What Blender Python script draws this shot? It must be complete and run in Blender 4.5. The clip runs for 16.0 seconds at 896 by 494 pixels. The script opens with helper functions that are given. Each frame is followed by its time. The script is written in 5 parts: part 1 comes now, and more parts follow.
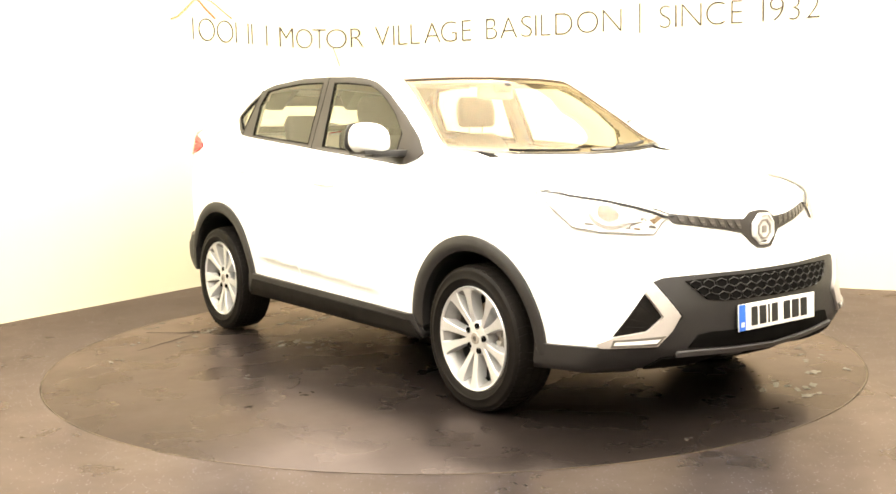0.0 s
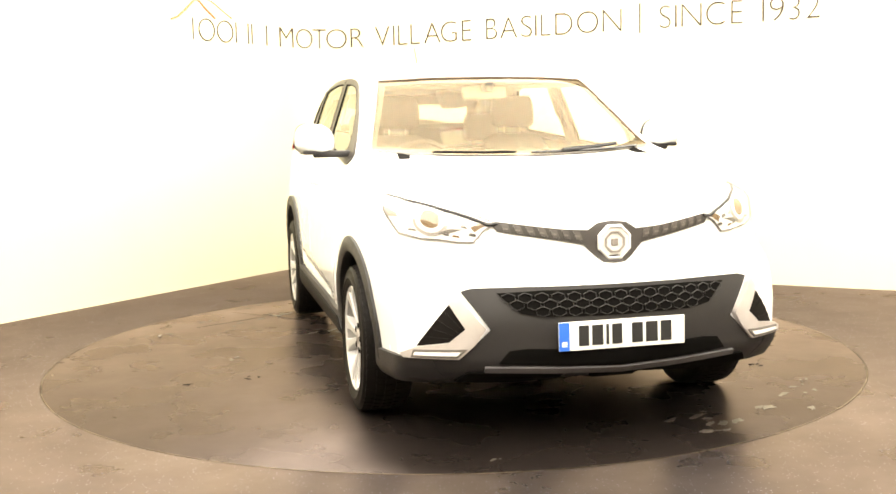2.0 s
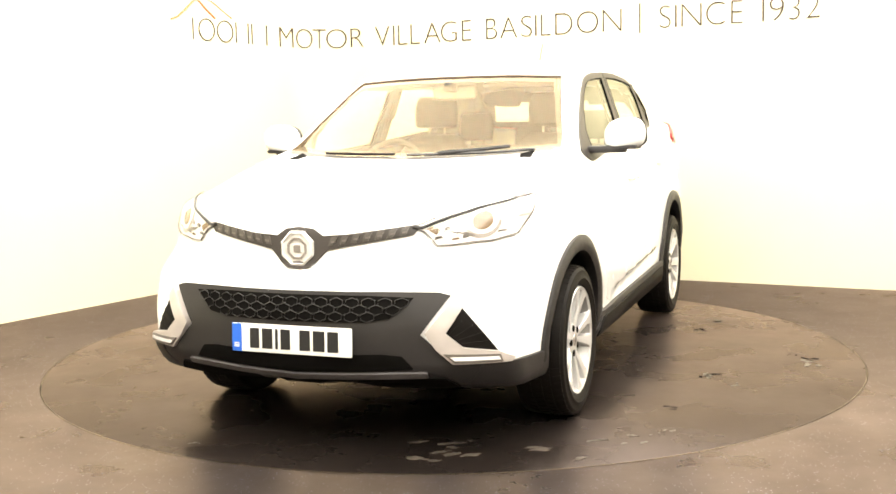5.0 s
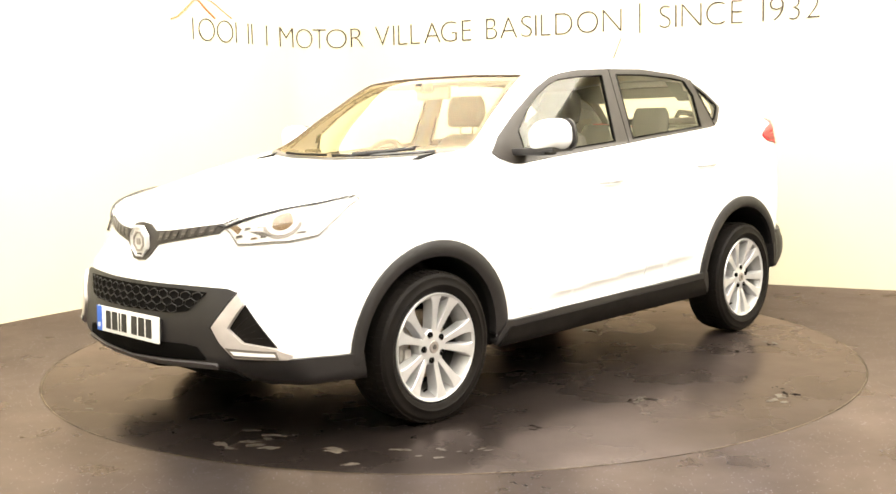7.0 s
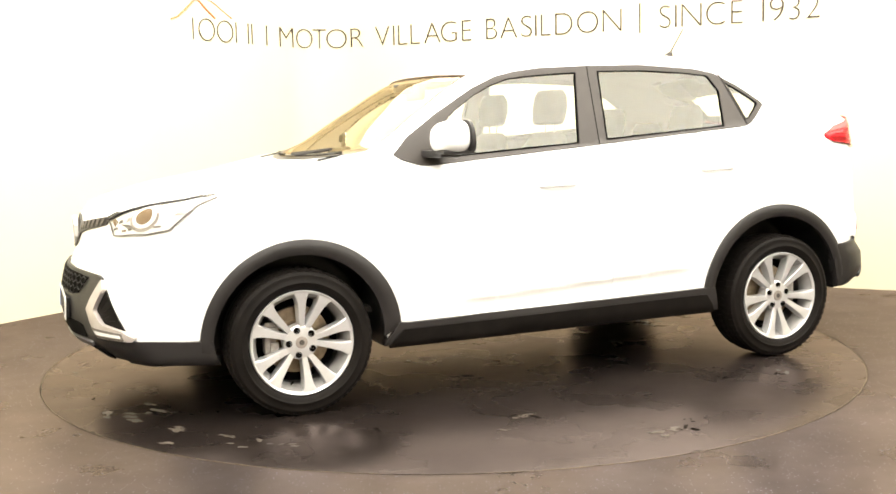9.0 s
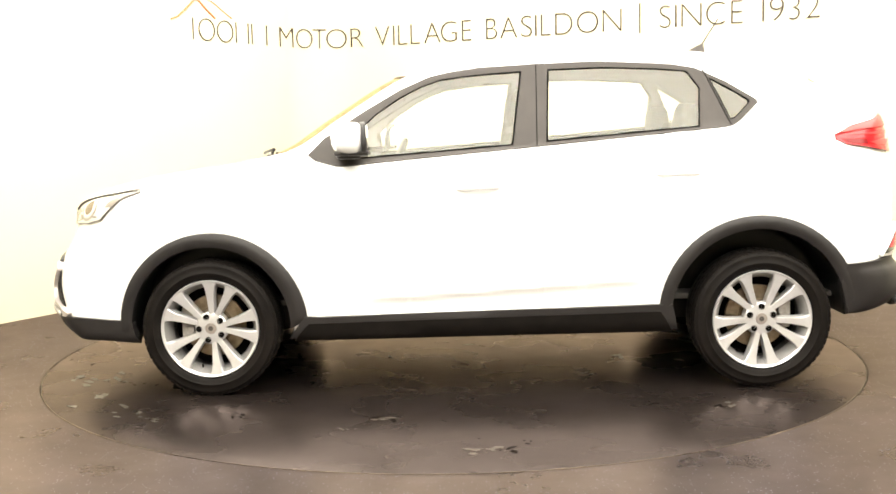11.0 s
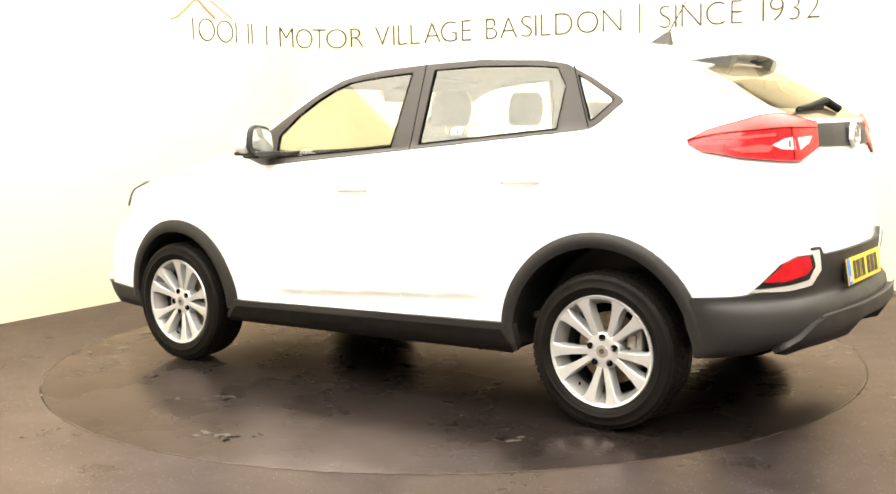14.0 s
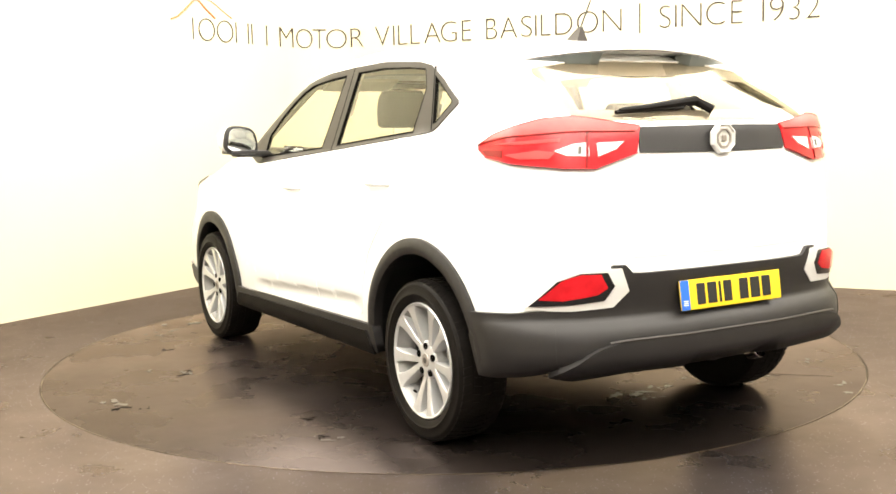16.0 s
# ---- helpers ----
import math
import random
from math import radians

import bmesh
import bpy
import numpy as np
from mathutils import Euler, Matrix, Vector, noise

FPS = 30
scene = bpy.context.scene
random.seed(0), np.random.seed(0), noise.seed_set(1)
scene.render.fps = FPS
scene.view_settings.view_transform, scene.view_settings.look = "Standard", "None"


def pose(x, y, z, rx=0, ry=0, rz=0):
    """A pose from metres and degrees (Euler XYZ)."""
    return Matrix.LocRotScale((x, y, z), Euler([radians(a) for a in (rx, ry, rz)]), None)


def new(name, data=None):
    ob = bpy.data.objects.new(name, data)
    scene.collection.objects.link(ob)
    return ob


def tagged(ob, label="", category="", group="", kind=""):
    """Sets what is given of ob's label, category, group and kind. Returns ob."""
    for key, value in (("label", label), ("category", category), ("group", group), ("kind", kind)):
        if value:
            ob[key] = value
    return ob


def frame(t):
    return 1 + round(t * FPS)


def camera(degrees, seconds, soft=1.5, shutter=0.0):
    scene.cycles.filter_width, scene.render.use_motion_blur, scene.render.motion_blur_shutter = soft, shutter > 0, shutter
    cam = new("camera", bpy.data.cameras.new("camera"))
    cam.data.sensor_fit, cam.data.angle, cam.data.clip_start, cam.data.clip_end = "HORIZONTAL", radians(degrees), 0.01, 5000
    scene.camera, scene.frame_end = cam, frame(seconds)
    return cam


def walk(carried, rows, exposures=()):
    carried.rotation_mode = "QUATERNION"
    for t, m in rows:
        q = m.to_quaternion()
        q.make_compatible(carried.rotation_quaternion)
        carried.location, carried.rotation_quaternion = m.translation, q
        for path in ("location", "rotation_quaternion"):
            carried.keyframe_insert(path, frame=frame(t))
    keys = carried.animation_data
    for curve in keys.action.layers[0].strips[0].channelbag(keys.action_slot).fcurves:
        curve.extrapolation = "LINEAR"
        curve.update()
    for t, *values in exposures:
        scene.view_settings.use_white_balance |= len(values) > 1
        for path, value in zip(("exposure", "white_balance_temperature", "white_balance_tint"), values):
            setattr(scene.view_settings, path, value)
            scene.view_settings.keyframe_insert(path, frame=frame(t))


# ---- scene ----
cam = camera(46.59, 16.0, soft=1.6)
EYE = (0.0, -5.953, 1.257)
CAM_POSE = Matrix.Translation(EYE) @ pose(0, 0, 0, 0, 0, 0.1555) @ pose(0, 0, 0, 90 - 6.378) @ pose(0, 0, 0, 0, 0, -1.14)
walk(cam, [(0.0, CAM_POSE), (16.0, CAM_POSE)], [(0.0, 0.27, 6900, 10), (2.5, 0.29, 6950, 10), (4.0, 0.22, 6850, 10), (6.5, 0.07, 6650, 10), (11.0, 0.02, 6600, 10), (16.0, 0.0, 6600, 10)])

# ---- light ----
world = bpy.data.worlds.new("world")
scene.world = world
world.use_nodes = True
world.node_tree.nodes["Background"].inputs[0].default_value = (1.0, 0.96, 0.9, 1)
world.node_tree.nodes["Background"].inputs[1].default_value = 0.05
PANEL_GLOW = 7.4


# ---- materials ----
def material(name):
    m = bpy.data.materials.new(name)
    m.use_nodes = True
    n = m.node_tree.nodes
    return m, n, m.node_tree.links, n["Principled BSDF"]


def ramp_mix(n, l, fac, a, b, lo=0.35, hi=0.65):
    r = n.new("ShaderNodeValToRGB")
    r.color_ramp.elements[0].position, r.color_ramp.elements[1].position = lo, hi
    r.color_ramp.elements[0].color, r.color_ramp.elements[1].color = (*a, 1), (*b, 1)
    l.new(fac, r.inputs[0])
    return r.outputs[0]


def noise_tex(n, l, scale, detail=4, rough=0.55, coords="Object"):
    t = n.new("ShaderNodeTexNoise")
    t.inputs["Scale"].default_value, t.inputs["Detail"].default_value, t.inputs["Roughness"].default_value = scale, detail, rough
    c = n.new("ShaderNodeTexCoord")
    l.new(c.outputs[coords], t.inputs["Vector"])
    return t.outputs["Fac"]


def bump(n, l, bsdf, height, strength, distance):
    b = n.new("ShaderNodeBump")
    b.inputs["Strength"].default_value, b.inputs["Distance"].default_value = strength, distance
    l.new(height, b.inputs["Height"])
    l.new(b.outputs[0], bsdf.inputs["Normal"])


def surface(name, a, b=None, rough=0.5, metal=0.0, scale=8.0, fine=0.0, fine_scale=300.0, coat=0.0, spec=0.5):
    m, n, l, p = material(name)
    p.inputs["Roughness"].default_value, p.inputs["Metallic"].default_value = rough, metal
    p.inputs["Coat Weight"].default_value, p.inputs["Specular IOR Level"].default_value = coat, spec
    if b is None:
        b = tuple(c * 0.92 for c in a)
    l.new(ramp_mix(n, l, noise_tex(n, l, scale), a, b), p.inputs["Base Color"])
    r = n.new("ShaderNodeMapRange")
    r.inputs["To Min"].default_value, r.inputs["To Max"].default_value = max(rough - 0.04, 0.01), min(rough + 0.06, 1)
    l.new(noise_tex(n, l, scale * 3), r.inputs["Value"])
    l.new(r.outputs[0], p.inputs["Roughness"])
    if fine:
        bump(n, l, p, noise_tex(n, l, fine_scale, 2), fine, 0.002)
    return m


def sheen_factor(n, l, low, power=5.0, high=1.0):
    """How much a surface mirrors: low face on, rising to high at a glancing view."""
    w, p, r = n.new("ShaderNodeLayerWeight"), n.new("ShaderNodeMath"), n.new("ShaderNodeMapRange")
    w.inputs["Blend"].default_value = 0.5
    p.operation, p.inputs[1].default_value = "POWER", power
    r.inputs["To Min"].default_value, r.inputs["To Max"].default_value = low, high
    l.new(w.outputs["Facing"], p.inputs[0]), l.new(p.outputs[0], r.inputs["Value"])
    return r.outputs[0]


def glass(name, tint, low=0.08, sheen=(1, 1, 1), high=1.0):
    """A thin clear pane that mirrors more at a glancing view."""
    m, n, l, p = material(name)
    n.remove(p)
    t, g, x = (n.new("ShaderNode" + k) for k in ("BsdfTransparent", "BsdfGlossy", "MixShader"))
    t.inputs[0].default_value, g.inputs["Roughness"].default_value, g.inputs["Color"].default_value = (*tint, 1), 0.01, (*sheen, 1)
    l.new(sheen_factor(n, l, low, 5.0, high), x.inputs[0]), l.new(t.outputs[0], x.inputs[1]), l.new(g.outputs[0], x.inputs[2])
    l.new(x.outputs[0], n["Material Output"].inputs[0])
    return m


def emitter(name, colour, strength):
    m, n, l, p = material(name)
    p.inputs["Base Color"].default_value = (0.8, 0.8, 0.8, 1)
    p.inputs["Emission Color"].default_value, p.inputs["Emission Strength"].default_value = (*colour, 1), strength
    return m


def floor_material(name, a, b, rough, speckle, spec):
    m, n, l, p = material(name)
    broad = ramp_mix(n, l, noise_tex(n, l, 0.9, 6, 0.6), a, b, 0.3, 0.7)
    mix = n.new("ShaderNodeMixRGB")
    mix.blend_type = "MIX"
    v = n.new("ShaderNodeTexVoronoi")
    v.inputs["Scale"].default_value = 62
    c = n.new("ShaderNodeTexCoord")
    l.new(c.outputs["Object"], v.inputs["Vector"])
    lt = n.new("ShaderNodeMath")
    lt.operation, lt.inputs[1].default_value = "LESS_THAN", 0.15
    l.new(v.outputs["Distance"], lt.inputs[0])
    sp = n.new("ShaderNodeMath")
    sp.operation, sp.inputs[1].default_value = "MULTIPLY", speckle
    split, some, both_on = n.new("ShaderNodeSeparateColor"), n.new("ShaderNodeMath"), n.new("ShaderNodeMath")
    some.operation, some.inputs[1].default_value, both_on.operation = "GREATER_THAN", 0.45, "MULTIPLY"
    l.new(v.outputs["Color"], split.inputs[0]), l.new(split.outputs[0], some.inputs[0])
    l.new(lt.outputs[0], both_on.inputs[0]), l.new(some.outputs[0], both_on.inputs[1])
    l.new(both_on.outputs[0], sp.inputs[0])
    l.new(sp.outputs[0], mix.inputs[0]), l.new(broad, mix.inputs[1])
    mix.inputs[2].default_value = (0.36, 0.35, 0.44, 1)
    l.new(mix.outputs[0], p.inputs["Base Color"])
    r = n.new("ShaderNodeMapRange")
    r.inputs["To Min"].default_value, r.inputs["To Max"].default_value = rough - 0.08, rough + 0.12
    l.new(noise_tex(n, l, 2.2, 5), r.inputs["Value"])
    p.inputs["Specular IOR Level"].default_value = 0.0
    p.inputs["Roughness"].default_value = 0.9
    g, x = n.new("ShaderNodeBsdfGlossy"), n.new("ShaderNodeMixShader")
    l.new(ramp_mix(n, l, noise_tex(n, l, 3.1, 7, 0.65), (0.84, 0.69, 0.63), (1.0, 0.825, 0.765), 0.3, 0.64), g.inputs["Color"])
    l.new(r.outputs[0], g.inputs["Roughness"])
    l.new(sheen_factor(n, l, 0.017, 3.0, spec), x.inputs[0]), l.new(p.outputs[0], x.inputs[1]), l.new(g.outputs[0], x.inputs[2])
    l.new(x.outputs[0], n["Material Output"].inputs[0])
    bump(n, l, p, noise_tex(n, l, 140, 3), 0.12, 0.002)
    return m


M_WALL = surface("wall_paint", (0.585, 0.55, 0.41), (0.57, 0.535, 0.40), 0.75, scale=1.5, fine=0.05, fine_scale=90)
M_CEIL = surface("ceiling_paint", (0.8, 0.79, 0.75), None, 0.8, scale=2)
M_FLOOR = floor_material("floor_sheet", (0.0108, 0.0087, 0.0082), (0.0160, 0.0130, 0.0123), 0.28, 1.0, 0.42)
M_DISC = floor_material("turntable_sheet", (0.0058, 0.0044, 0.0039), (0.0112, 0.0086, 0.0077), 0.26, 0.0, 0.40)
M_SCUFF = surface("scuffed_sheet", (0.095, 0.078, 0.064), (0.045, 0.036, 0.029), 0.3, scale=40, spec=0.3)
M_DIRT = surface("black_dirt", (0.008, 0.006, 0.005), None, 0.85, scale=25, spec=0.02)
M_EDGE = surface("brass_edge", (0.34, 0.26, 0.18), (0.05, 0.037, 0.026), 0.4, 0.8, scale=1.6)
M_PAINT = surface("white_paint", (0.86, 0.87, 0.88), (0.85, 0.86, 0.87), 0.25, coat=1.0, scale=3)
M_BLACK = surface("black_plastic", (0.0145, 0.0130, 0.0131), (0.0190, 0.0171, 0.0171), 0.48, scale=5, fine=0.12, fine_scale=500, spec=0.42)
M_FRAME = surface("satin_black_trim", (0.034, 0.029, 0.026), (0.042, 0.036, 0.032), 0.4, scale=5, spec=0.35)
M_GLOSS = surface("gloss_black", (0.012, 0.012, 0.013), None, 0.12, scale=5, coat=0.5)
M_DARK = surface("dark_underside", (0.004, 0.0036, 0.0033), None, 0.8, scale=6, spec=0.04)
M_TYRE = surface("tyre_rubber", (0.0052, 0.0043, 0.0038), (0.0085, 0.0070, 0.0061), 0.55, scale=9, fine=0.15, fine_scale=200, spec=0.1)
M_ALLOY = surface("machined_alloy", (0.65, 0.655, 0.665), (0.60, 0.60, 0.61), 0.30, 0.55, scale=12)
M_CALIPER = surface("cast_caliper_alloy", (0.42, 0.40, 0.37), (0.30, 0.28, 0.26), 0.4, 0.4, scale=30)
M_LINER = surface("arch_liner_plastic", (0.0055, 0.0052, 0.0052), (0.009, 0.0085, 0.0085), 0.30, scale=9, spec=0.3)
# lighter than the bumper plastic: the lip's bright reflection put into its colour
M_LIP = surface("lip_reflection_grey", (0.085, 0.08, 0.082), (0.065, 0.061, 0.063), 0.32, scale=9)
M_LAMPGREY = surface("dark_lamp_trim", (0.075, 0.066, 0.058), (0.05, 0.044, 0.039), 0.3, scale=24)
M_SEAL = surface("brown_grey_rubber", (0.15, 0.115, 0.09), (0.11, 0.085, 0.065), 0.5, scale=9)
M_STEP = surface("grey_cast_alloy", (0.30, 0.295, 0.29), (0.24, 0.235, 0.23), 0.38, 0.4, scale=14)
M_FOG = surface("bright_satin_silver", (0.52, 0.48, 0.46), (0.44, 0.405, 0.385), 0.3, 0.3, scale=8)
M_ALLOY_IN = surface("painted_alloy", (0.09, 0.085, 0.08), (0.06, 0.056, 0.052), 0.5, 0.3, scale=12)
M_DISC_STEEL = surface("brake_steel", (0.36, 0.29, 0.20), (0.22, 0.165, 0.11), 0.4, 0.7, scale=30)
M_CHROME = surface("chrome", (0.85, 0.85, 0.85), None, 0.1, 1.0, scale=5)
M_SILVER = surface("silver_trim", (0.72, 0.71, 0.69), None, 0.3, 0.15, scale=5)
M_RED = surface("red_lens", (0.62, 0.012, 0.02), (0.48, 0.008, 0.014), 0.2, scale=14, coat=0.2)
M_GARNET = surface("dark_red_lens", (0.22, 0.006, 0.008), None, 0.2, scale=14)
M_PINK = surface("pale_red_lens_sheen", (0.64, 0.065, 0.06), (0.58, 0.05, 0.05), 0.35, scale=14)
M_LENS = surface("clear_lens_white", (0.82, 0.82, 0.82), None, 0.12, scale=14, coat=0.6)
M_PLATE_W = surface("white_plate", (0.82, 0.82, 0.80), None, 0.35, scale=10)
M_PLATE_Y = surface("yellow_plate", (0.85, 0.58, 0.02), (0.8, 0.54, 0.02), 0.35, scale=10)
M_BLUE = surface("blue_band", (0.02, 0.13, 0.62), None, 0.4, scale=10)
M_INK = surface("black_ink", (0.012, 0.012, 0.012), None, 0.5, scale=10)
M_SEAT = surface("grey_seat_cloth", (0.075, 0.07, 0.066), (0.055, 0.05, 0.047), 0.9, scale=20, fine=0.3, fine_scale=400)
M_LINING = surface("pale_headlining", (0.76, 0.72, 0.63), (0.7, 0.66, 0.58), 0.9, scale=8)
M_DASH = surface("dark_dash_plastic", (0.075, 0.07, 0.064), None, 0.6, scale=10, fine=0.2)
M_LETTER = surface("brown_letter_acrylic", (0.035, 0.022, 0.015), None, 0.5, scale=10)
M_ORANGE = surface("orange_sign_acrylic", (0.62, 0.16, 0.06), None, 0.5, scale=10)
M_GLASS = glass("car_glass", (0.95, 0.97, 0.95), 0.09, (0.97, 0.96, 0.87))
M_REARGLASS = glass("rear_glass", (0.93, 0.89, 0.78), 0.055, (1.0, 0.9, 0.74))
M_SCREEN = glass("windscreen_glass", (0.88, 0.82, 0.69), 0.055, (1.0, 0.83, 0.60), 0.7)
M_HEADGLASS = glass("headlamp_glass", (0.97, 0.97, 0.97), 0.04)
M_SPOIL = surface("grey_under_spoiler", (0.12, 0.135, 0.13), (0.09, 0.10, 0.096), 0.3, scale=6)
M_SATIN = surface("satin_silver_trim", (0.36, 0.325, 0.30), (0.29, 0.265, 0.245), 0.33, 0.45, scale=8)
M_BEIGE = surface("warm_lamp_glass", (0.20, 0.135, 0.075), (0.13, 0.085, 0.05), 0.2, scale=20)
M_GREY = surface("grey_lamp_trim", (0.13, 0.115, 0.10), (0.095, 0.085, 0.075), 0.35, scale=20)
M_MIRROR = surface("mirror_silver", (0.9, 0.92, 0.92), None, 0.02, 1.0, scale=3)
M_PANEL = emitter("ceiling_diffuser", (1.0, 0.95, 0.85), PANEL_GLOW)


# ---- mesh helpers ----
def smooth(me, angle=None):
    me.polygons.foreach_set("use_smooth", [True] * len(me.polygons))
    if angle:
        me.set_sharp_from_angle(angle=radians(angle))


def part(name, bm, mat, parent=None, label="", m=None, sharp=35):
    me = bpy.data.meshes.new(name)
    if m is not None:
        bm.transform(m)
    bm.normal_update()
    lay = bm.verts.layers.float_vector.get("facing")
    facing = [tuple(v[lay]) for v in bm.verts] if lay else None
    bm.to_mesh(me)
    bm.free()
    smooth(me, None if facing else sharp)
    if facing:
        me.normals_split_custom_set_from_vertices(facing)
    me.materials.append(mat)
    ob = new(name, me)
    ob.parent = parent
    if label:
        ob["label"] = label
    return ob


def mesh_of(verts, faces):
    bm = bmesh.new()
    vs = [bm.verts.new(v) for v in verts]
    for f in faces:
        if len(set(f)) > 2:
            try:
                bm.faces.new([vs[i] for i in f])
            except ValueError:
                pass
    return bm


def rbox(sx, sy, sz, bevel=0.01, seg=2, at=(0, 0, 0), rot=None):
    """A box with rounded edges about the point at."""
    bm = bmesh.new()
    bmesh.ops.create_cube(bm, size=1)
    for v in bm.verts:
        v.co = Vector((v.co.x * sx, v.co.y * sy, v.co.z * sz))
    bmesh.ops.bevel(bm, geom=bm.edges[:], offset=bevel, segments=seg, affect="EDGES", profile=0.6)
    bm.transform(Matrix.Translation(at) @ (rot or Matrix()))
    return bm


def joined(*bms):
    out = bmesh.new()
    for b in bms:
        me = bpy.data.meshes.new("tmp")
        b.to_mesh(me)
        b.free()
        out.from_mesh(me)
        bpy.data.meshes.remove(me)
    return out


def tube(points, radius, seg=8, closed=False):
    """A round bar along points."""
    pts = [Vector(p) for p in points]
    n = len(pts)
    verts, faces = [], []
    for i, p in enumerate(pts):
        a = pts[(i - 1) % n] if closed or i else p
        b = pts[(i + 1) % n] if closed or i < n - 1 else p
        d = (b - a).normalized()
        q = d.to_track_quat("Z", "Y")
        r = radius[i] if isinstance(radius, (list, tuple)) else radius
        for k in range(seg):
            t = 2 * math.pi * k / seg
            verts.append(p + q @ Vector((r * math.cos(t), r * math.sin(t), 0)))
    for i in range(n if closed else n - 1):
        for k in range(seg):
            j = (i + 1) % n
            faces.append((i * seg + k, i * seg + (k + 1) % seg, j * seg + (k + 1) % seg, j * seg + k))
    if not closed:
        faces += [tuple(range(seg))[::-1], tuple((n - 1) * seg + k for k in range(seg))]
    return mesh_of(verts, faces)


def lathe(profile, seg=48):
    """A turned body about the y axis; profile rows are (radius, y)."""
    verts, faces = [], []
    for r, y in profile:
        for k in range(seg):
            t = 2 * math.pi * k / seg
            verts.append((r * math.cos(t), y, r * math.sin(t)))
    for i in range(len(profile) - 1):
        for k in range(seg):
            k2 = (k + 1) % seg
            faces.append((i * seg + k, (i + 1) * seg + k, (i + 1) * seg + k2, i * seg + k2))
    return mesh_of(verts, faces)


def chaikin(pts, times=1):
    for _ in range(times):
        out = []
        for i in range(len(pts)):
            a, b = Vector(pts[i]), Vector(pts[(i + 1) % len(pts)])
            out += [a * 0.75 + b * 0.25, a * 0.25 + b * 0.75]
        pts = out
    return [Vector(p) for p in pts]


def inside(px, pz, poly):
    """Which points lie in a closed outline."""
    res = np.zeros(np.shape(px), bool)
    n = len(poly)
    for i in range(n):
        x0, z0 = poly[i][0], poly[i][1]
        x1, z1 = poly[(i + 1) % n][0], poly[(i + 1) % n][1]
        c = (z0 > pz) != (z1 > pz)
        res ^= c & (px < (x1 - x0) * (pz - z0) / ((z1 - z0) or 1e-9) + x0)
    return res


# ---- room ----
CORNER, DL, DR = Vector((-1.235, 4.125)), Vector((0.5223, 0.8527)), Vector((0.8882, -0.4595))
FILLET = 0.5
HEIGHT = 3.5
TURN = math.acos(DL.dot(DR))
TANGENT = FILLET * math.tan(TURN / 2)
BEND_A, BEND_B = CORNER - DL * TANGENT, CORNER + DR * TANGENT
BEND_O = BEND_A + Vector((DL.y, -DL.x)) * FILLET


def wall_point(s):
    """The place and the way along the rear walls, s metres on from the start of the rounded corner."""
    if s < 0:
        return BEND_A + DL * s, DL
    if s > FILLET * TURN:
        return BEND_B + DR * (s - FILLET * TURN), DR
    a = s / FILLET
    r = Matrix.Rotation(-a, 2)
    return BEND_O + r @ (BEND_A - BEND_O), r @ DL


def wall_piece(name, path, thick=0.12):
    verts, faces = [], []
    for i, p in enumerate(path):
        a, b = path[max(i - 1, 0)], path[min(i + 1, len(path) - 1)]
        d = (b - a).normalized()
        o = Vector((-d.y, d.x)) * thick
        for q in (p, p + o):
            verts += [(q.x, q.y, -0.05), (q.x, q.y, HEIGHT + 0.05)]
    for i in range(len(path) - 1):
        a, b = i * 4, i * 4 + 4
        faces += [(a, b, b + 1, a + 1), (a + 2, a + 3, b + 3, b + 2), (a + 1, b + 1, b + 3, a + 3), (a, a + 2, b + 2, b)]
    n = (len(path) - 1) * 4
    faces += [(0, 1, 3, 2), (n, n + 2, n + 3, n + 1)]
    return tagged(part(name, mesh_of(verts, faces), M_WALL), "smooth cream-white painted studio wall", "wall", kind="structure")


LEFT_END, RIGHT_END = BEND_A - DL * 12.5, BEND_B + DR * 12.5
BACK_END = LEFT_END + DR * 13
wall_piece("wall_rear", [LEFT_END] + [wall_point(-11 + k)[0] for k in range(11)] + [wall_point(-0.02)[0]] + [wall_point(FILLET * TURN * k / 24)[0] for k in range(25)] + [wall_point(FILLET * TURN + 0.02)[0], RIGHT_END])
wall_piece("wall_side", [RIGHT_END, BACK_END])
wall_piece("wall_back", [BACK_END, LEFT_END])

DISC_R = 2.242


def ring_mesh(rows, seg=160):
    """Flat and upright bands about the z axis; rows are (radius, z)."""
    verts, faces = [], []
    for r, z in rows:
        verts += [(r * math.cos(2 * math.pi * k / seg), r * math.sin(2 * math.pi * k / seg), z) for k in range(seg)]
    for i in range(len(rows) - 1):
        for k in range(seg):
            k2 = (k + 1) % seg
            faces.append((i * seg + k, (i + 1) * seg + k, (i + 1) * seg + k2, i * seg + k2))
    return mesh_of(verts, faces)


floor = tagged(part("floor", ring_mesh([(DISC_R + 0.0005, -0.06), (DISC_R + 0.0005, -0.001), (DISC_R + 0.002, 0.0), (4.0, 0.0), (16.0, 0.0)][::1]), M_FLOOR),
               "dark brown-grey speckled sheet floor with a dull sheen", "floor", kind="structure")
pit = tagged(part("turntable_pit", ring_mesh([(0.001, -0.07), (2.4, -0.07)]), M_DARK), "dark pit under the turntable", "floor", kind="structure")
ceiling = mesh_of([(-14, -14, HEIGHT), (14, -14, HEIGHT), (14, 8, HEIGHT), (-14, 8, HEIGHT), (-14, -14, HEIGHT + 0.1), (14, -14, HEIGHT + 0.1), (14, 8, HEIGHT + 0.1), (-14, 8, HEIGHT + 0.1)],
                  [(0, 1, 2, 3), (7, 6, 5, 4), (0, 4, 5, 1), (1, 5, 6, 2), (2, 6, 7, 3), (3, 7, 4, 0)])
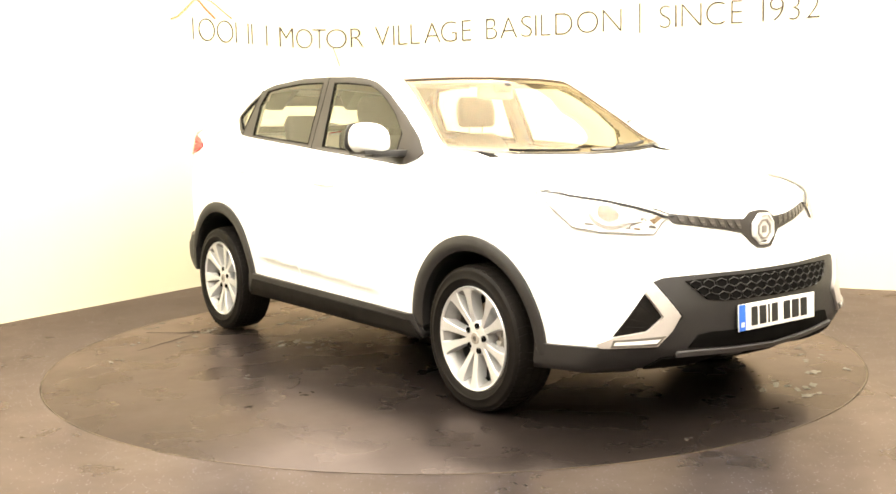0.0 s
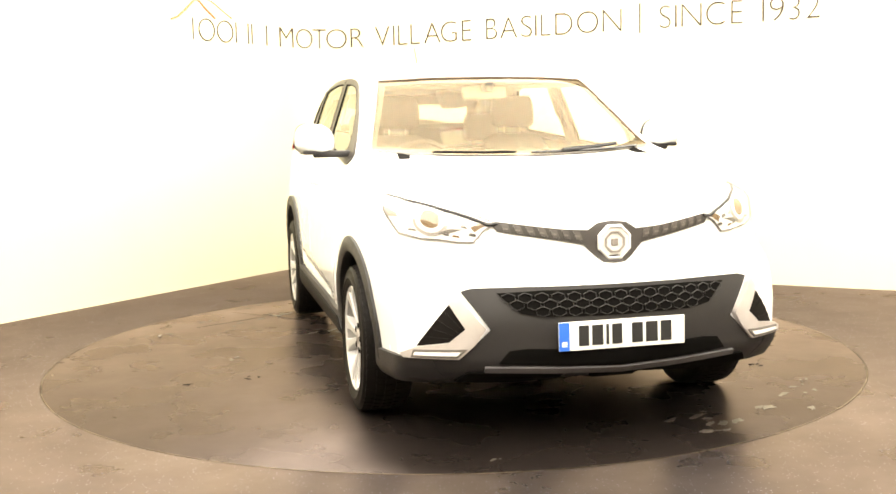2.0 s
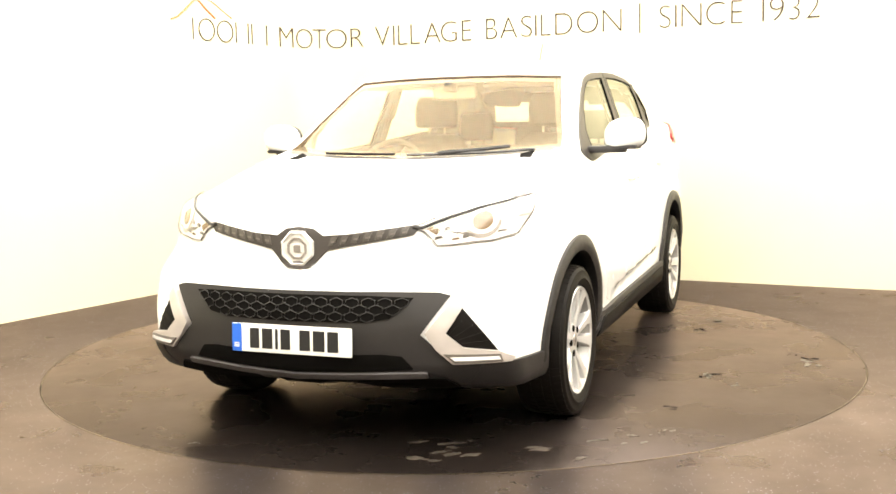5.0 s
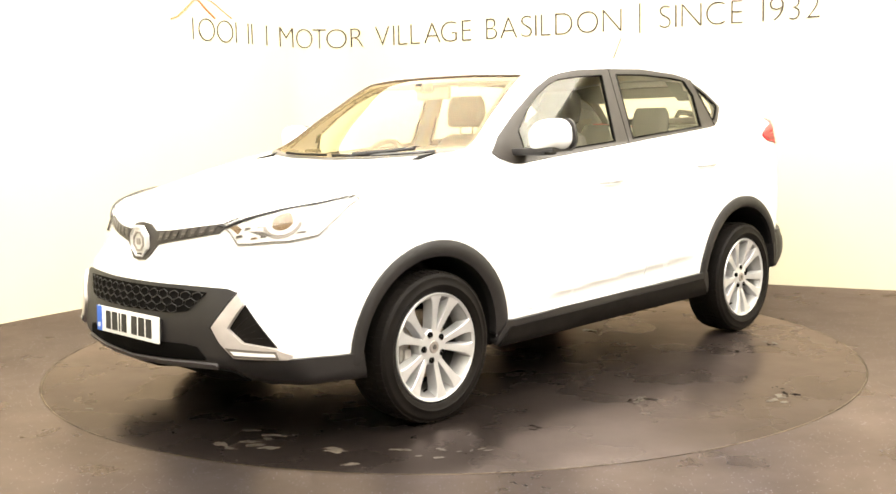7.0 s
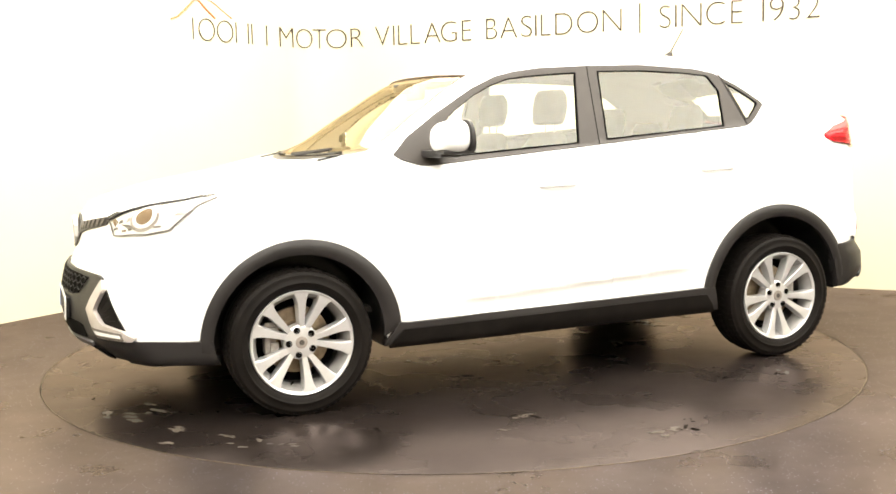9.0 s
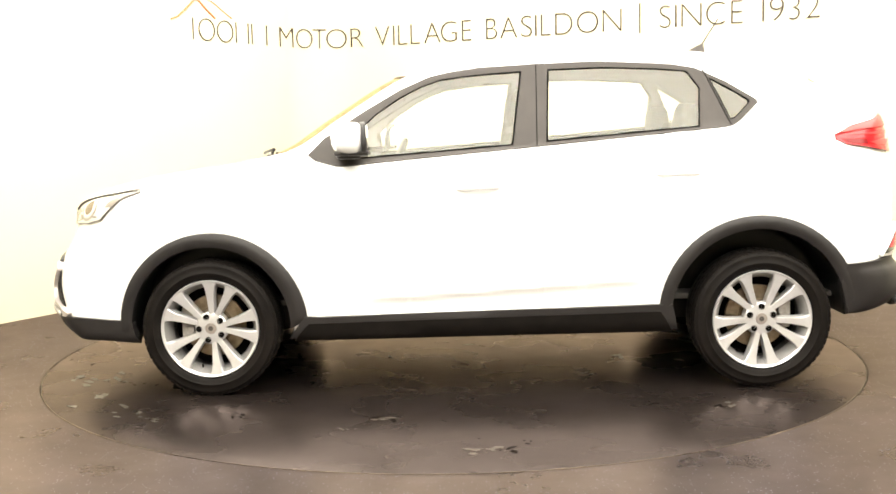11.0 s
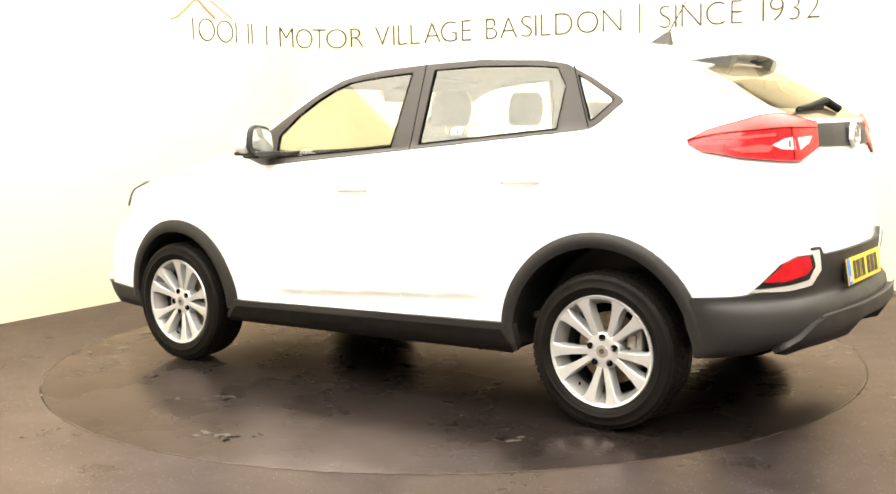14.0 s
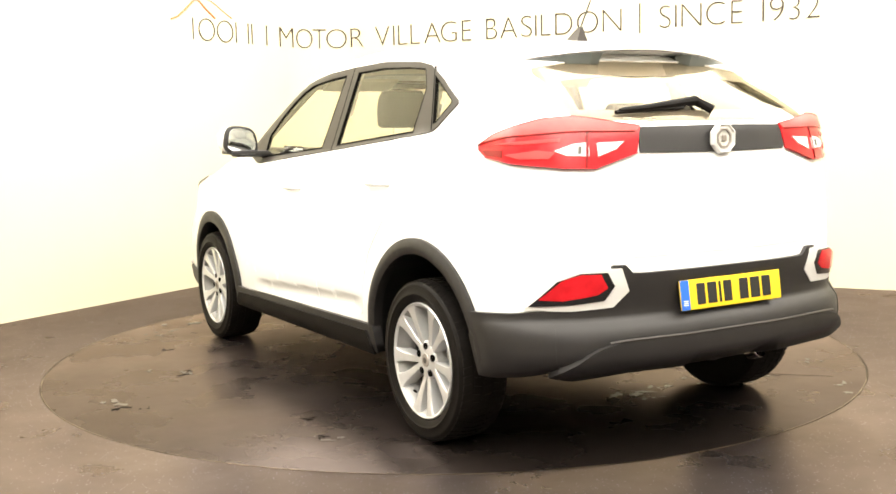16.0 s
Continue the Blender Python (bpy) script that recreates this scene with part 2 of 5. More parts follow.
tagged(part("ceiling", ceiling, M_CEIL), "plain off-white studio ceiling", "ceiling", kind="structure")

# overhead light box above the turntable
PANEL_X, PANEL_Y, PANEL_AT = 9.6, 9.6, (0.75, -2.58)
lightbox = tagged(new("ceiling_light"), "large square overhead light box with a warm white diffuser", "light")
lightbox.location = (*PANEL_AT, HEIGHT - 0.004)
lightbox.rotation_euler = (0, 0, math.atan2(DR.y, DR.x))
part("diffuser", rbox(PANEL_X, PANEL_Y, 0.03, 0.004, 1, (0, 0, -0.04)), M_PANEL, lightbox, "glowing white diffuser")
for sx, sy, ax, ay in ((PANEL_X + 0.1, 0.05, 0, PANEL_Y / 2 + 0.025), (PANEL_X + 0.1, 0.05, 0, -PANEL_Y / 2 - 0.025), (0.05, PANEL_Y, PANEL_X / 2 + 0.025, 0), (0.05, PANEL_Y, -PANEL_X / 2 - 0.025, 0)):
    part("frame", rbox(sx, sy, 0.08, 0.004, 1, (ax, ay, -0.04)), M_SILVER, lightbox)

# ---- the car's skin: one smooth closed form, from which the panels are cut ----
def smin(a, b, k):
    h = np.clip(0.5 + 0.5 * (b - a) / k, 0, 1)
    return b * (1 - h) + a * h - k * h * (1 - h)


def smax(a, b, k):
    return -smin(-a, -b, k)


def curve(v, xs, ys):
    """A rounded line through knots (monotone cubic)."""
    xs, ys = np.array(xs, float), np.array(ys, float)
    h = np.diff(xs)
    d = np.diff(ys) / h
    m = np.empty(len(xs))
    m[0], m[-1] = d[0], d[-1]
    m[1:-1] = np.where(d[:-1] * d[1:] > 0, 2 * d[:-1] * d[1:] / np.where(d[:-1] + d[1:] == 0, 1, d[:-1] + d[1:]), 0)
    v = np.clip(v, xs[0], xs[-1])
    i = np.clip(np.searchsorted(xs, v) - 1, 0, len(h) - 1)
    t = (v - xs[i]) / h[i]
    return ((1 + 2 * t) * (1 - t) ** 2 * ys[i] + t * (1 - t) ** 2 * h[i] * m[i] + t * t * (3 - 2 * t) * ys[i + 1] + t * t * (t - 1) * h[i] * m[i + 1])


def belt(x):
    return 1.095 + (0.69 - x) * 0.0812


def skin(x, y, z, wells=True):
    """Below zero inside the car's body. x ahead, y left, z up, from the ground midway between the axles."""
    y = np.abs(y)
    side = curve(z, [0.2, 0.3, 0.42, 0.6, 0.8, 0.95, 1.05, 1.3], [0.83, 0.872, 0.882, 0.893, 0.892, 0.877, 0.86, 0.80])
    side = side * curve(x, [-2.3, -1.9, -1.4, -0.8, 0.6, 1.3, 1.7, 2.3], [0.94, 0.975, 1.0, 1.0, 1.0, 0.998, 0.968, 0.88])
    drop = 0.4875 - 0.0547 * x - z
    dip = np.clip(drop / 0.04, 0, 1)
    side = side - 0.011 * dip * (2 - dip) * np.clip((0.10 - drop) / 0.05, 0, 1) * np.clip((0.62 - x) / 0.18, 0, 1) * np.clip((x + 0.80) / 0.12, 0, 1)
    house = 0.806 - 0.353 * (z - 1.1) - 0.65 * np.minimum(np.maximum(0, -1.2 - x), 0.45) ** 2 * np.clip((z - belt(x) + 0.04) / 0.2, 0, 1) + 0.75 * np.maximum(0, belt(x) - z) - 0.10 * np.maximum(0, x - 0.9) ** 2
    s = smin(side, house, 0.03)
    nose = curve(z, [0.2, 0.3, 0.38, 0.5, 0.65, 0.76, 0.88, 1.0], [2.12, 2.20, 2.255, 2.262, 2.235, 2.20, 2.178, 2.14])
    wrap = curve(z, [0.3, 0.45, 0.65, 0.8, 0.9], [0.62, 0.64, 0.68, 0.95, 1.0])
    front = nose - wrap * curve(y, [0, 0.2, 0.45, 0.6, 0.78, 0.9, 1.0], [0, 0.02, 0.10, 0.17, 0.335, 0.56, 0.85])
    tail = curve(z, [0.25, 0.36, 0.46, 0.52, 0.585, 0.74, 0.9, 1.1, 1.2, 1.27, 1.31, 1.56], [-1.98, -2.10, -2.165, -2.16, -2.112, -2.126, -2.118, -2.09, -2.07, -2.05, -2.00, -1.56])
    rear = tail + curve(y, [0, 0.2, 0.37, 0.56, 0.66, 0.8, 0.9, 1.0], [0, 0.008, 0.03, 0.065, 0.10, 0.21, 0.40, 0.7])
    xs = x + 0.34 * y * y * np.clip((x + 0.2) * 2, 0, 1)
    top = curve(xs, [-2.2, -1.75, -1.5, -1.2, -0.9, -0.5, -0.1, 0.2, 0.43, 0.8, 1.12, 1.2, 1.5, 1.8, 2.05, 2.16, 2.3],
                [1.52, 1.565, 1.60, 1.645, 1.665, 1.672, 1.655, 1.61, 1.55, 1.336, 1.138, 1.118, 1.08, 1.035, 0.972, 0.925, 0.83])
    top = top - y * y * curve(x, [-2, 0, 0.35, 0.6, 1.0, 1.3, 1.7, 2.2], [0.12, 0.10, 0.02, -0.02, -0.06, -0.02, 0.045, 0.045])
    base = curve(x, [-2.2, -1.8, -1.7, -0.9, 0.9, 1.7, 2.1, 2.3], [0.42, 0.36, 0.33, 0.285, 0.27, 0.262, 0.29, 0.33])
    f = smax(y - s, z - top, 0.05)
    f = smax(f, x - front, 0.035)
    f = smax(f, rear - x, 0.03)
    f = smax(f, base - z, 0.03)
    if wells:
        for ax, az, ar in ((1.318, 0.337, 0.395), (-1.306, 0.348, 0.42)):
            r = np.hypot(x - ax, z - az)
            f = np.maximum(f, np.minimum(ar - r, y - 0.56))
    return f


def skin_normal(p, wells=False):
    e = 0.004
    g = np.stack([skin(*(p + e * np.eye(3)[k]).T, wells) - skin(*(p - e * np.eye(3)[k]).T, wells) for k in range(3)], -1)
    return g / np.maximum(np.linalg.norm(g, axis=1, keepdims=True), 1e-9)


def net(step, shrink=0.0, wells=True):
    """The skin as a mesh of even quads: vertices and faces."""
    X = [np.arange(lo, hi, step) for lo, hi in ((-2.26, 2.34), (-0.99, 0.995), (0.2, 1.75))]
    g = np.stack(np.meshgrid(*X, indexing="ij"), -1)
    f = skin(g[..., 0], g[..., 1], g[..., 2], wells) + shrink
    neg = f < 0
    n = [k - 1 for k in f.shape]
    total, count = np.zeros((*n, 3)), np.zeros(n)
    corner = [(i, j, k) for i in (0, 1) for j in (0, 1) for k in (0, 1)]
    cut = lambda a, c: a[c[0]:c[0] + n[0], c[1]:c[1] + n[1], c[2]:c[2] + n[2]]
    for a in corner:
        for b in corner:
            if sum(abs(p - q) for p, q in zip(a, b)) == 1 and a < b:
                fa, fb = cut(f, a), cut(f, b)
                m = (fa < 0) != (fb < 0)
                t = np.where(m, fa / np.where(m, fa - fb, 1), 0)[..., None]
                total += np.where(m[..., None], np.array(a) + t * (np.array(b) - np.array(a)), 0)
                count += m
    live = count > 0
    index = np.full(n, -1)
    index[live] = np.arange(live.sum())
    p = (np.argwhere(live) + total[live] / count[live][:, None]) * step + np.array([x[0] for x in X])
    for _ in range(3):
        e = 0.003
        v = skin(*p.T, wells) + shrink
        gr = np.stack([skin(*(p + e * np.eye(3)[k]).T, wells) - skin(*(p - e * np.eye(3)[k]).T, wells) for k in range(3)], -1) / (2 * e)
        move = -(v / np.maximum((gr ** 2).sum(1), 0.25))[:, None] * gr
        p = p + np.clip(move, -step * 0.6, step * 0.6)
    quads = []
    for ax in range(3):
        o = [k for k in range(3) if k != ax]
        lo, hi = [slice(None)] * 3, [slice(None)] * 3
        lo[ax], hi[ax] = slice(0, -1), slice(1, None)
        ch = np.argwhere(neg[tuple(lo)] != neg[tuple(hi)])
        ch = ch[(ch[:, o[0]] > 0) & (ch[:, o[1]] > 0) & (ch[:, o[0]] < n[o[0]]) & (ch[:, o[1]] < n[o[1]])]
        d0, d1 = np.eye(3, dtype=int)[o[0]], np.eye(3, dtype=int)[o[1]]
        q = np.stack([index[tuple((ch - s).T)] for s in (d0 + d1, d1, d0 * 0, d0)], 1)
        flip = neg[tuple(ch.T)] if ax != 1 else ~neg[tuple(ch.T)]
        q[~flip] = q[~flip][:, ::-1]
        quads.append(q)
    return p, np.concatenate(quads)


def mesh_part(name, p, q, mat, parent, label="", facing=False):
    used = np.unique(q)
    back = np.full(len(p), -1)
    back[used] = np.arange(len(used))
    me = bpy.data.meshes.new(name)
    me.from_pydata(p[used].tolist(), [], back[q].tolist())
    me.update()
    smooth(me)
    if facing:
        me.normals_split_custom_set_from_vertices(skin_normal(p[used]).tolist())
    me.materials.append(mat)
    ob = new(name, me)
    ob.parent = parent
    if label:
        ob["label"] = label
    return ob


from mathutils.geometry import delaunay_2d_cdt


def on_skin(p, d):
    """Points moved along d to where, coming from outside, they first meet the skin."""
    p, d = np.array(p, float), np.array(d, float)
    far = p - d * (p @ d)[:, None] + d * 3.0
    t = np.zeros(len(p))
    done = np.zeros(len(p), bool)
    for _ in range(300):
        f = skin(*(far - d * t[:, None]).T, False)
        done |= f < 0
        t = np.where(done, t, t + 0.02)
        if done.all():
            break
    lo, hi = t - 0.02, t
    for _ in range(14):
        m = (lo + hi) / 2
        f = skin(*(far - d * m[:, None]).T, False) < 0
        hi, lo = np.where(f, m, hi), np.where(f, lo, m)
    out = far - d * hi[:, None]
    out[~done] = np.nan
    return out


def patch(outline, d, lift=0.004, depth=0.012, holes=(), h=0.03, dome=0.0):
    """A panel that lies on the skin. outline: points near the skin; d: the way it faces. lift: how far it stands proud; depth: how far its rim goes in."""
    d = Vector(d).normalized()
    e1 = Vector((0, 0, 1)).cross(d)
    e1 = e1.normalized() if e1.length > 0.01 else Vector((1, 0, 0))
    e2 = d.cross(e1)
    flat = lambda pts: [Vector((Vector(p).dot(e1), Vector(p).dot(e2))) for p in pts]

    def dense(pts):
        out = []
        for i, p in enumerate(pts):
            q = pts[(i + 1) % len(pts)]
            k = max(1, math.ceil((q - p).length / h))
            out += [p.lerp(q, j / k) for j in range(k)]
        return out
    loops = [dense(flat(outline))] + [dense(flat(o)) for o in holes]
    if sum(a.x * b.y - b.x * a.y for a, b in zip(loops[0], loops[0][1:] + loops[0][:1])) < 0:
        loops[0].reverse()
    pts, edges = [], []
    for lp in loops:
        s = len(pts)
        pts += lp
        edges += [(s + i, s + (i + 1) % len(lp)) for i in range(len(lp))]
    lo = Vector((min(p.x for p in pts), min(p.y for p in pts)))
    hi = Vector((max(p.x for p in pts), max(p.y for p in pts)))
    gx, gy = np.meshgrid(np.arange(lo.x + h / 2, hi.x, h), np.arange(lo.y + h / 2, hi.y, h))
    gx, gy = gx.ravel(), gy.ravel()
    if len(gx):
        ok = inside(gx, gy, loops[0])
        for lp in loops[1:]:
            ok &= ~inside(gx, gy, lp)
        rim = np.array([tuple(p) for p in pts])
        near = np.array([((rim - (a, b)) ** 2).sum(1).min() for a, b in zip(gx[ok], gy[ok])]) if ok.any() else np.zeros(0)
        pts += [Vector((a, b)) for (a, b), r in zip(zip(gx[ok], gy[ok]), near) if r > (h * 0.45) ** 2]
    vs, _, tris, *_ = delaunay_2d_cdt(pts, edges, [], 0, 1e-5)
    c = np.array([tuple(v) for v in vs])
    keep = []
    for t in tris:
        m = c[list(t)].mean(0)
        if inside(m[0], m[1], loops[0]) and not any(inside(m[0], m[1], lp) for lp in loops[1:]):
            keep.append(tuple(t))
    w = c[:, :1] * np.array(e1) + c[:, 1:2] * np.array(e2)
    s = on_skin(w, d)
    lost = np.isnan(s[:, 0])
    keep = [t for t in keep if not lost[list(t)].any()]
    s[lost] = 0
    nrm = skin_normal(s)
    top = s + nrm * lift
    edge_count = {}
    for t in keep:
        for a, b in zip(t, t[1:] + t[:1]):
            edge_count[(a, b)] = 1
    rims = [(a, b) for a, b in edge_count if (b, a) not in edge_count]
    if dome:
        rimset = np.array(sorted({a for e in rims for a in e}))
        dist = np.sqrt(((c[:, None] - c[rimset][None]) ** 2).sum(2).min(1))
        top = top + nrm * (dome * np.clip(dist / (h * 2.5), 0, 1) ** 0.6)[:, None]
    low = s - nrm * depth
    nv = len(top)
    ids = sorted({a for e in rims for a in e})
    ups = {a: nv + i for i, a in enumerate(ids)}
    lows = {a: nv + len(ids) + i for i, a in enumerate(ids)}
    faces = keep + [(ups[b], ups[a], lows[a], lows[b]) for a, b in rims]
    bm = mesh_of([*map(tuple, top), *(tuple(top[a]) for a in ids), *(tuple(low[a]) for a in ids)], faces)
    bm.normal_update()
    lay = bm.verts.layers.float_vector.new("facing")
    for i, v in enumerate(bm.verts):
        v[lay] = Vector(nrm[i]) if i < nv and not dome else v.normal
    bmesh.ops.delete(bm, geom=[v for v in bm.verts if not v.link_faces], context="VERTS")
    return bm


def mirrored(bm):
    b = bm.copy()
    lay = b.verts.layers.float_vector.get("facing")
    for v in b.verts:
        v.co.y = -v.co.y
        if lay:
            n = v[lay]
            v[lay] = (n[0], -n[1], n[2])
    bmesh.ops.reverse_faces(b, faces=b.faces[:])
    return b


def both(name, bm, mat, parent, label="", sharp=35):
    """A part on the left and its mirror image on the right."""
    r = mirrored(bm)
    return part(name, bm, mat, parent, label, sharp=sharp), part(name, r, mat, parent, label, sharp=sharp)


car = tagged(new("car"), "clean white sport utility car with black cladding on the turntable", "car")
LEFT, FRONT, REAR = (0, 1, 0), (1, 0, 0), (-1, 0, 0)


def sidepts(*pts):
    return [(x, 0.8, z) for x, z in pts]


# window outlines in side view
DLO = [(0.835, 1.150), (0.80, 1.125), (0.70, 1.095), (0.66, 1.094), (-0.243, 1.167), (-1.14, 1.243), (-1.21, 1.252), (-1.25, 1.275), (-1.345, 1.362), (-1.335, 1.378), (-1.19, 1.468), (-1.05, 1.535), (-0.93, 1.557),
       (-0.593, 1.578), (-0.271, 1.571), (0.0, 1.558), (0.15, 1.538), (0.25, 1.515), (0.389, 1.455), (0.60, 1.332), (0.76, 1.224)]
GLASS_F = [(0.60, 1.128), (0.61, 1.245), (0.50, 1.345), (0.39, 1.418), (0.29, 1.468), (0.19, 1.502), (0.08, 1.515), (-0.06, 1.527), (-0.203, 1.535), (-0.153, 1.18)]
GLASS_R = [(-0.318, 1.193), (-0.334, 1.542), (-0.6, 1.547), (-0.85, 1.536), (-1.0, 1.522), (-1.012, 1.516), (-1.065, 1.437), (-1.053, 1.251)]
GLASS_Q = [(-1.115, 1.485), (-1.20, 1.438), (-1.30, 1.375), (-1.30, 1.362), (-1.225, 1.29), (-1.205, 1.285)]
SCREEN = [(0.722, 1.165), (0.35, 1.136), (0.0, 1.128), (-0.35, 1.136), (-0.722, 1.165), (-0.575, 1.53), (-0.3, 1.541), (0.0, 1.543), (0.3, 1.541), (0.575, 1.53)]
BACKLIGHT = [(0.605, 1.284), (0.3, 1.275), (0.0, 1.272), (-0.3, 1.275), (-0.605, 1.284), (-0.545, 1.49), (-0.3, 1.525), (0.3, 1.525), (0.545, 1.49)]


def shrunk(poly, m):
    cx, cz = np.mean([p[0] for p in poly]), np.mean([p[1] for p in poly])
    w, hh = max(abs(p[0] - cx) for p in poly), max(abs(p[1] - cz) for p in poly)
    return [(cx + (x - cx) * (1 - m / w), cz + (z - cz) * (1 - m / hh)) for x, z in poly]


def cut_shell(p, q, grow=-0.012, side_grow=-0.014):
    """Which faces of a shell stay once the window openings are cut."""
    c = p[q].mean(1)
    gone = np.zeros(len(q), bool)
    side = (np.abs(c[:, 1]) > 0.35) & (c[:, 2] > 1.05)
    for g, m in ((GLASS_F, side_grow), (GLASS_R, side_grow), (GLASS_Q, side_grow + 0.004)):
        gone |= side & inside(c[:, 0], c[:, 2], shrunk(g, m)) & (np.abs(c[:, 1]) > 0.765 - 0.353 * (c[:, 2] - 1.1) - 0.06)
    gone |= (c[:, 0] > 0.15) & (c[:, 0] < 1.3) & inside(c[:, 1], c[:, 2], shrunk(SCREEN, grow))
    gone |= (c[:, 0] < -1.45) & inside(c[:, 1], c[:, 2], shrunk(BACKLIGHT, grow))
    return ~gone


P, Q = net(0.018)
Q = Q[cut_shell(P, Q)]
C = P[Q].mean(1)
# the doors alone carry the scalloped band above the sills
band = (np.abs(C[:, 1]) > 0.8) & (C[:, 2] > 0.45) & (C[:, 2] < 0.57) & (C[:, 0] > -0.75) & (C[:, 0] < 0.64) & (np.abs(C[:, 0] + 0.29) > 0.035)
Q, C = Q[~band], C[~band]
well = np.zeros(len(Q), bool)
for ax, az, ar in ((1.318, 0.337, 0.405), (-1.306, 0.348, 0.43)):
    well |= (np.hypot(C[:, 0] - ax, C[:, 2] - az) < ar) & (np.abs(C[:, 1]) > 0.5)
FN = np.cross(P[Q[:, 2]] - P[Q[:, 0]], P[Q[:, 3]] - P[Q[:, 1]])
FN /= np.maximum(np.linalg.norm(FN, axis=1, keepdims=True), 1e-12)
under = ~well & (C[:, 2] < 0.45) & (np.abs(FN[:, 2]) > 0.75)
mesh_part("body_shell", P, Q[~well & ~under], M_PAINT, car, "glossy white painted body shell", True)
for sx in (1, -1):
    for sy in (1, -1):
        mesh_part("wheel_arch_liner", P, Q[well & (C[:, 0] * sx > 0) & (C[:, 1] * sy > 0)], M_LINER, car, "black wheel arch liner")
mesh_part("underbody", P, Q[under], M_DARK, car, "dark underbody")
IP, IQ = net(0.032, 0.045, False)
IC = IP[IQ].mean(1)
IQ = IQ[cut_shell(IP, IQ, -0.05, -0.05)]
IC = IP[IQ].mean(1)
IQ = IQ[(IC[:, 0] < 0.85) & (IC[:, 0] > -0.80) & (IC[:, 2] > 0.32) | (IC[:, 2] > 0.86) & (IC[:, 0] < 1.12)]
IC = IP[IQ].mean(1)
mesh_part("headlining", IP, IQ[IC[:, 2] > 1.12], M_LINING, car, "pale cloth headlining and pillar trim")
mesh_part("cabin_trim", IP, IQ[IC[:, 2] <= 1.12], M_DASH, car, "dark lower cabin trim")

# glass and its dark surrounds
both("window_surround", patch(sidepts(*DLO), LEFT, 0.006, 0.014, [sidepts(*GLASS_F), sidepts(*GLASS_R), sidepts(*GLASS_Q)], 0.035), M_FRAME, car, "satin black window surround")
for g, nm in ((GLASS_F, "front_door_window"), (GLASS_R, "rear_door_window"), (GLASS_Q, "quarter_window")):
    both(nm, patch(sidepts(*shrunk(g, -0.006)), LEFT, 0.001, 0.004, h=0.05), M_GLASS, car, "clear lightly tinted side glass")
for g in (GLASS_F, GLASS_R, GLASS_Q):
    both("window_seal", patch(sidepts(*shrunk(g, -0.003)), LEFT, 0.0068, 0.008, [sidepts(*shrunk(g, 0.006))], 0.05), M_DARK, car, "thin black rubber window seal")
# door frame joint on the pillar
both("pillar_joint", patch(sidepts((-0.268, 1.168), (-0.272, 1.168), (-0.279, 1.572), (-0.275, 1.572)), LEFT, 0.0072, 0.003, h=0.05), M_DARK, car)
both("pillar_joint", patch(sidepts((-1.083, 1.53), (-1.0885, 1.527), (-1.208, 1.258), (-1.202, 1.258)), LEFT, 0.0072, 0.003, h=0.05), M_DARK, car)
front_pts = lambda poly: [(2.0, y, z) for y, z in poly]
rear_pts = lambda poly: [(-2.0, y, z) for y, z in poly]
part("windscreen", patch(front_pts(SCREEN), FRONT, -0.003, 0.005, h=0.05), M_SCREEN, car, "clear laminated windscreen")
part("windscreen_flange", patch(front_pts(shrunk(SCREEN, -0.034)), FRONT, 0.0012, 0.008, [front_pts(SCREEN)], 0.03), M_PAINT, car, "white painted pillar and roof edge")
part("rear_window_flange", patch(rear_pts(shrunk(BACKLIGHT, -0.034)), REAR, 0.0012, 0.008, [rear_pts(BACKLIGHT)], 0.03), M_PAINT, car, "white painted tailgate edge")
part("windscreen_seal", patch(front_pts(shrunk(SCREEN, -0.004)), FRONT, 0.0028, 0.008, [front_pts(shrunk(SCREEN, 0.004))], 0.03), M_SEAL, car, "thin dark windscreen seal")
part("windscreen_border", patch(front_pts(SCREEN), FRONT, -0.006, 0.012, [front_pts(shrunk(SCREEN, 0.03))], 0.03), M_FRAME, car, "dark printed windscreen border")
part("rear_window", patch(rear_pts(BACKLIGHT), REAR, -0.002, 0.005, h=0.05), M_REARGLASS, car, "sloping rear window glass")
part("rear_window_border", patch(rear_pts(BACKLIGHT), REAR, -0.006, 0.012, [rear_pts(shrunk(BACKLIGHT, 0.065))], 0.03), M_GREY, car, "dark printed rear window border")


def arc(cx, cz, r, a, b, n):
    return [(cx + r * math.cos(radians(a + (b - a) * k / n)), cz + r * math.sin(radians(a + (b - a) * k / n))) for k in range(n + 1)]


# wheel arch cladding, sills, bumpers
both("front_arch_cladding", patch(sidepts(*arc(1.305, 0.335, 0.458, -2, 176, 30), *arc(1.318, 0.337, 0.388, 182, -6, 30)), LEFT, 0.012, 0.03, h=0.02, dome=0.014), M_BLACK, car, "black plastic wheel arch cladding")
both("rear_arch_cladding", patch(sidepts(*arc(-1.313, 0.354, 0.476, 2, 172, 30), *arc(-1.312, 0.350, 0.416, 186, -6, 30)), LEFT, 0.012, 0.03, h=0.02, dome=0.014), M_BLACK, car, "black plastic wheel arch cladding")
both("sill_cladding", patch(sidepts((0.86, 0.382), (0.80, 0.378), (-0.82, 0.412), (-0.90, 0.412), (-0.925, 0.300), (0.935, 0.285)), LEFT, 0.02, 0.02, h=0.04), M_BLACK, car, "black plastic sill cladding")
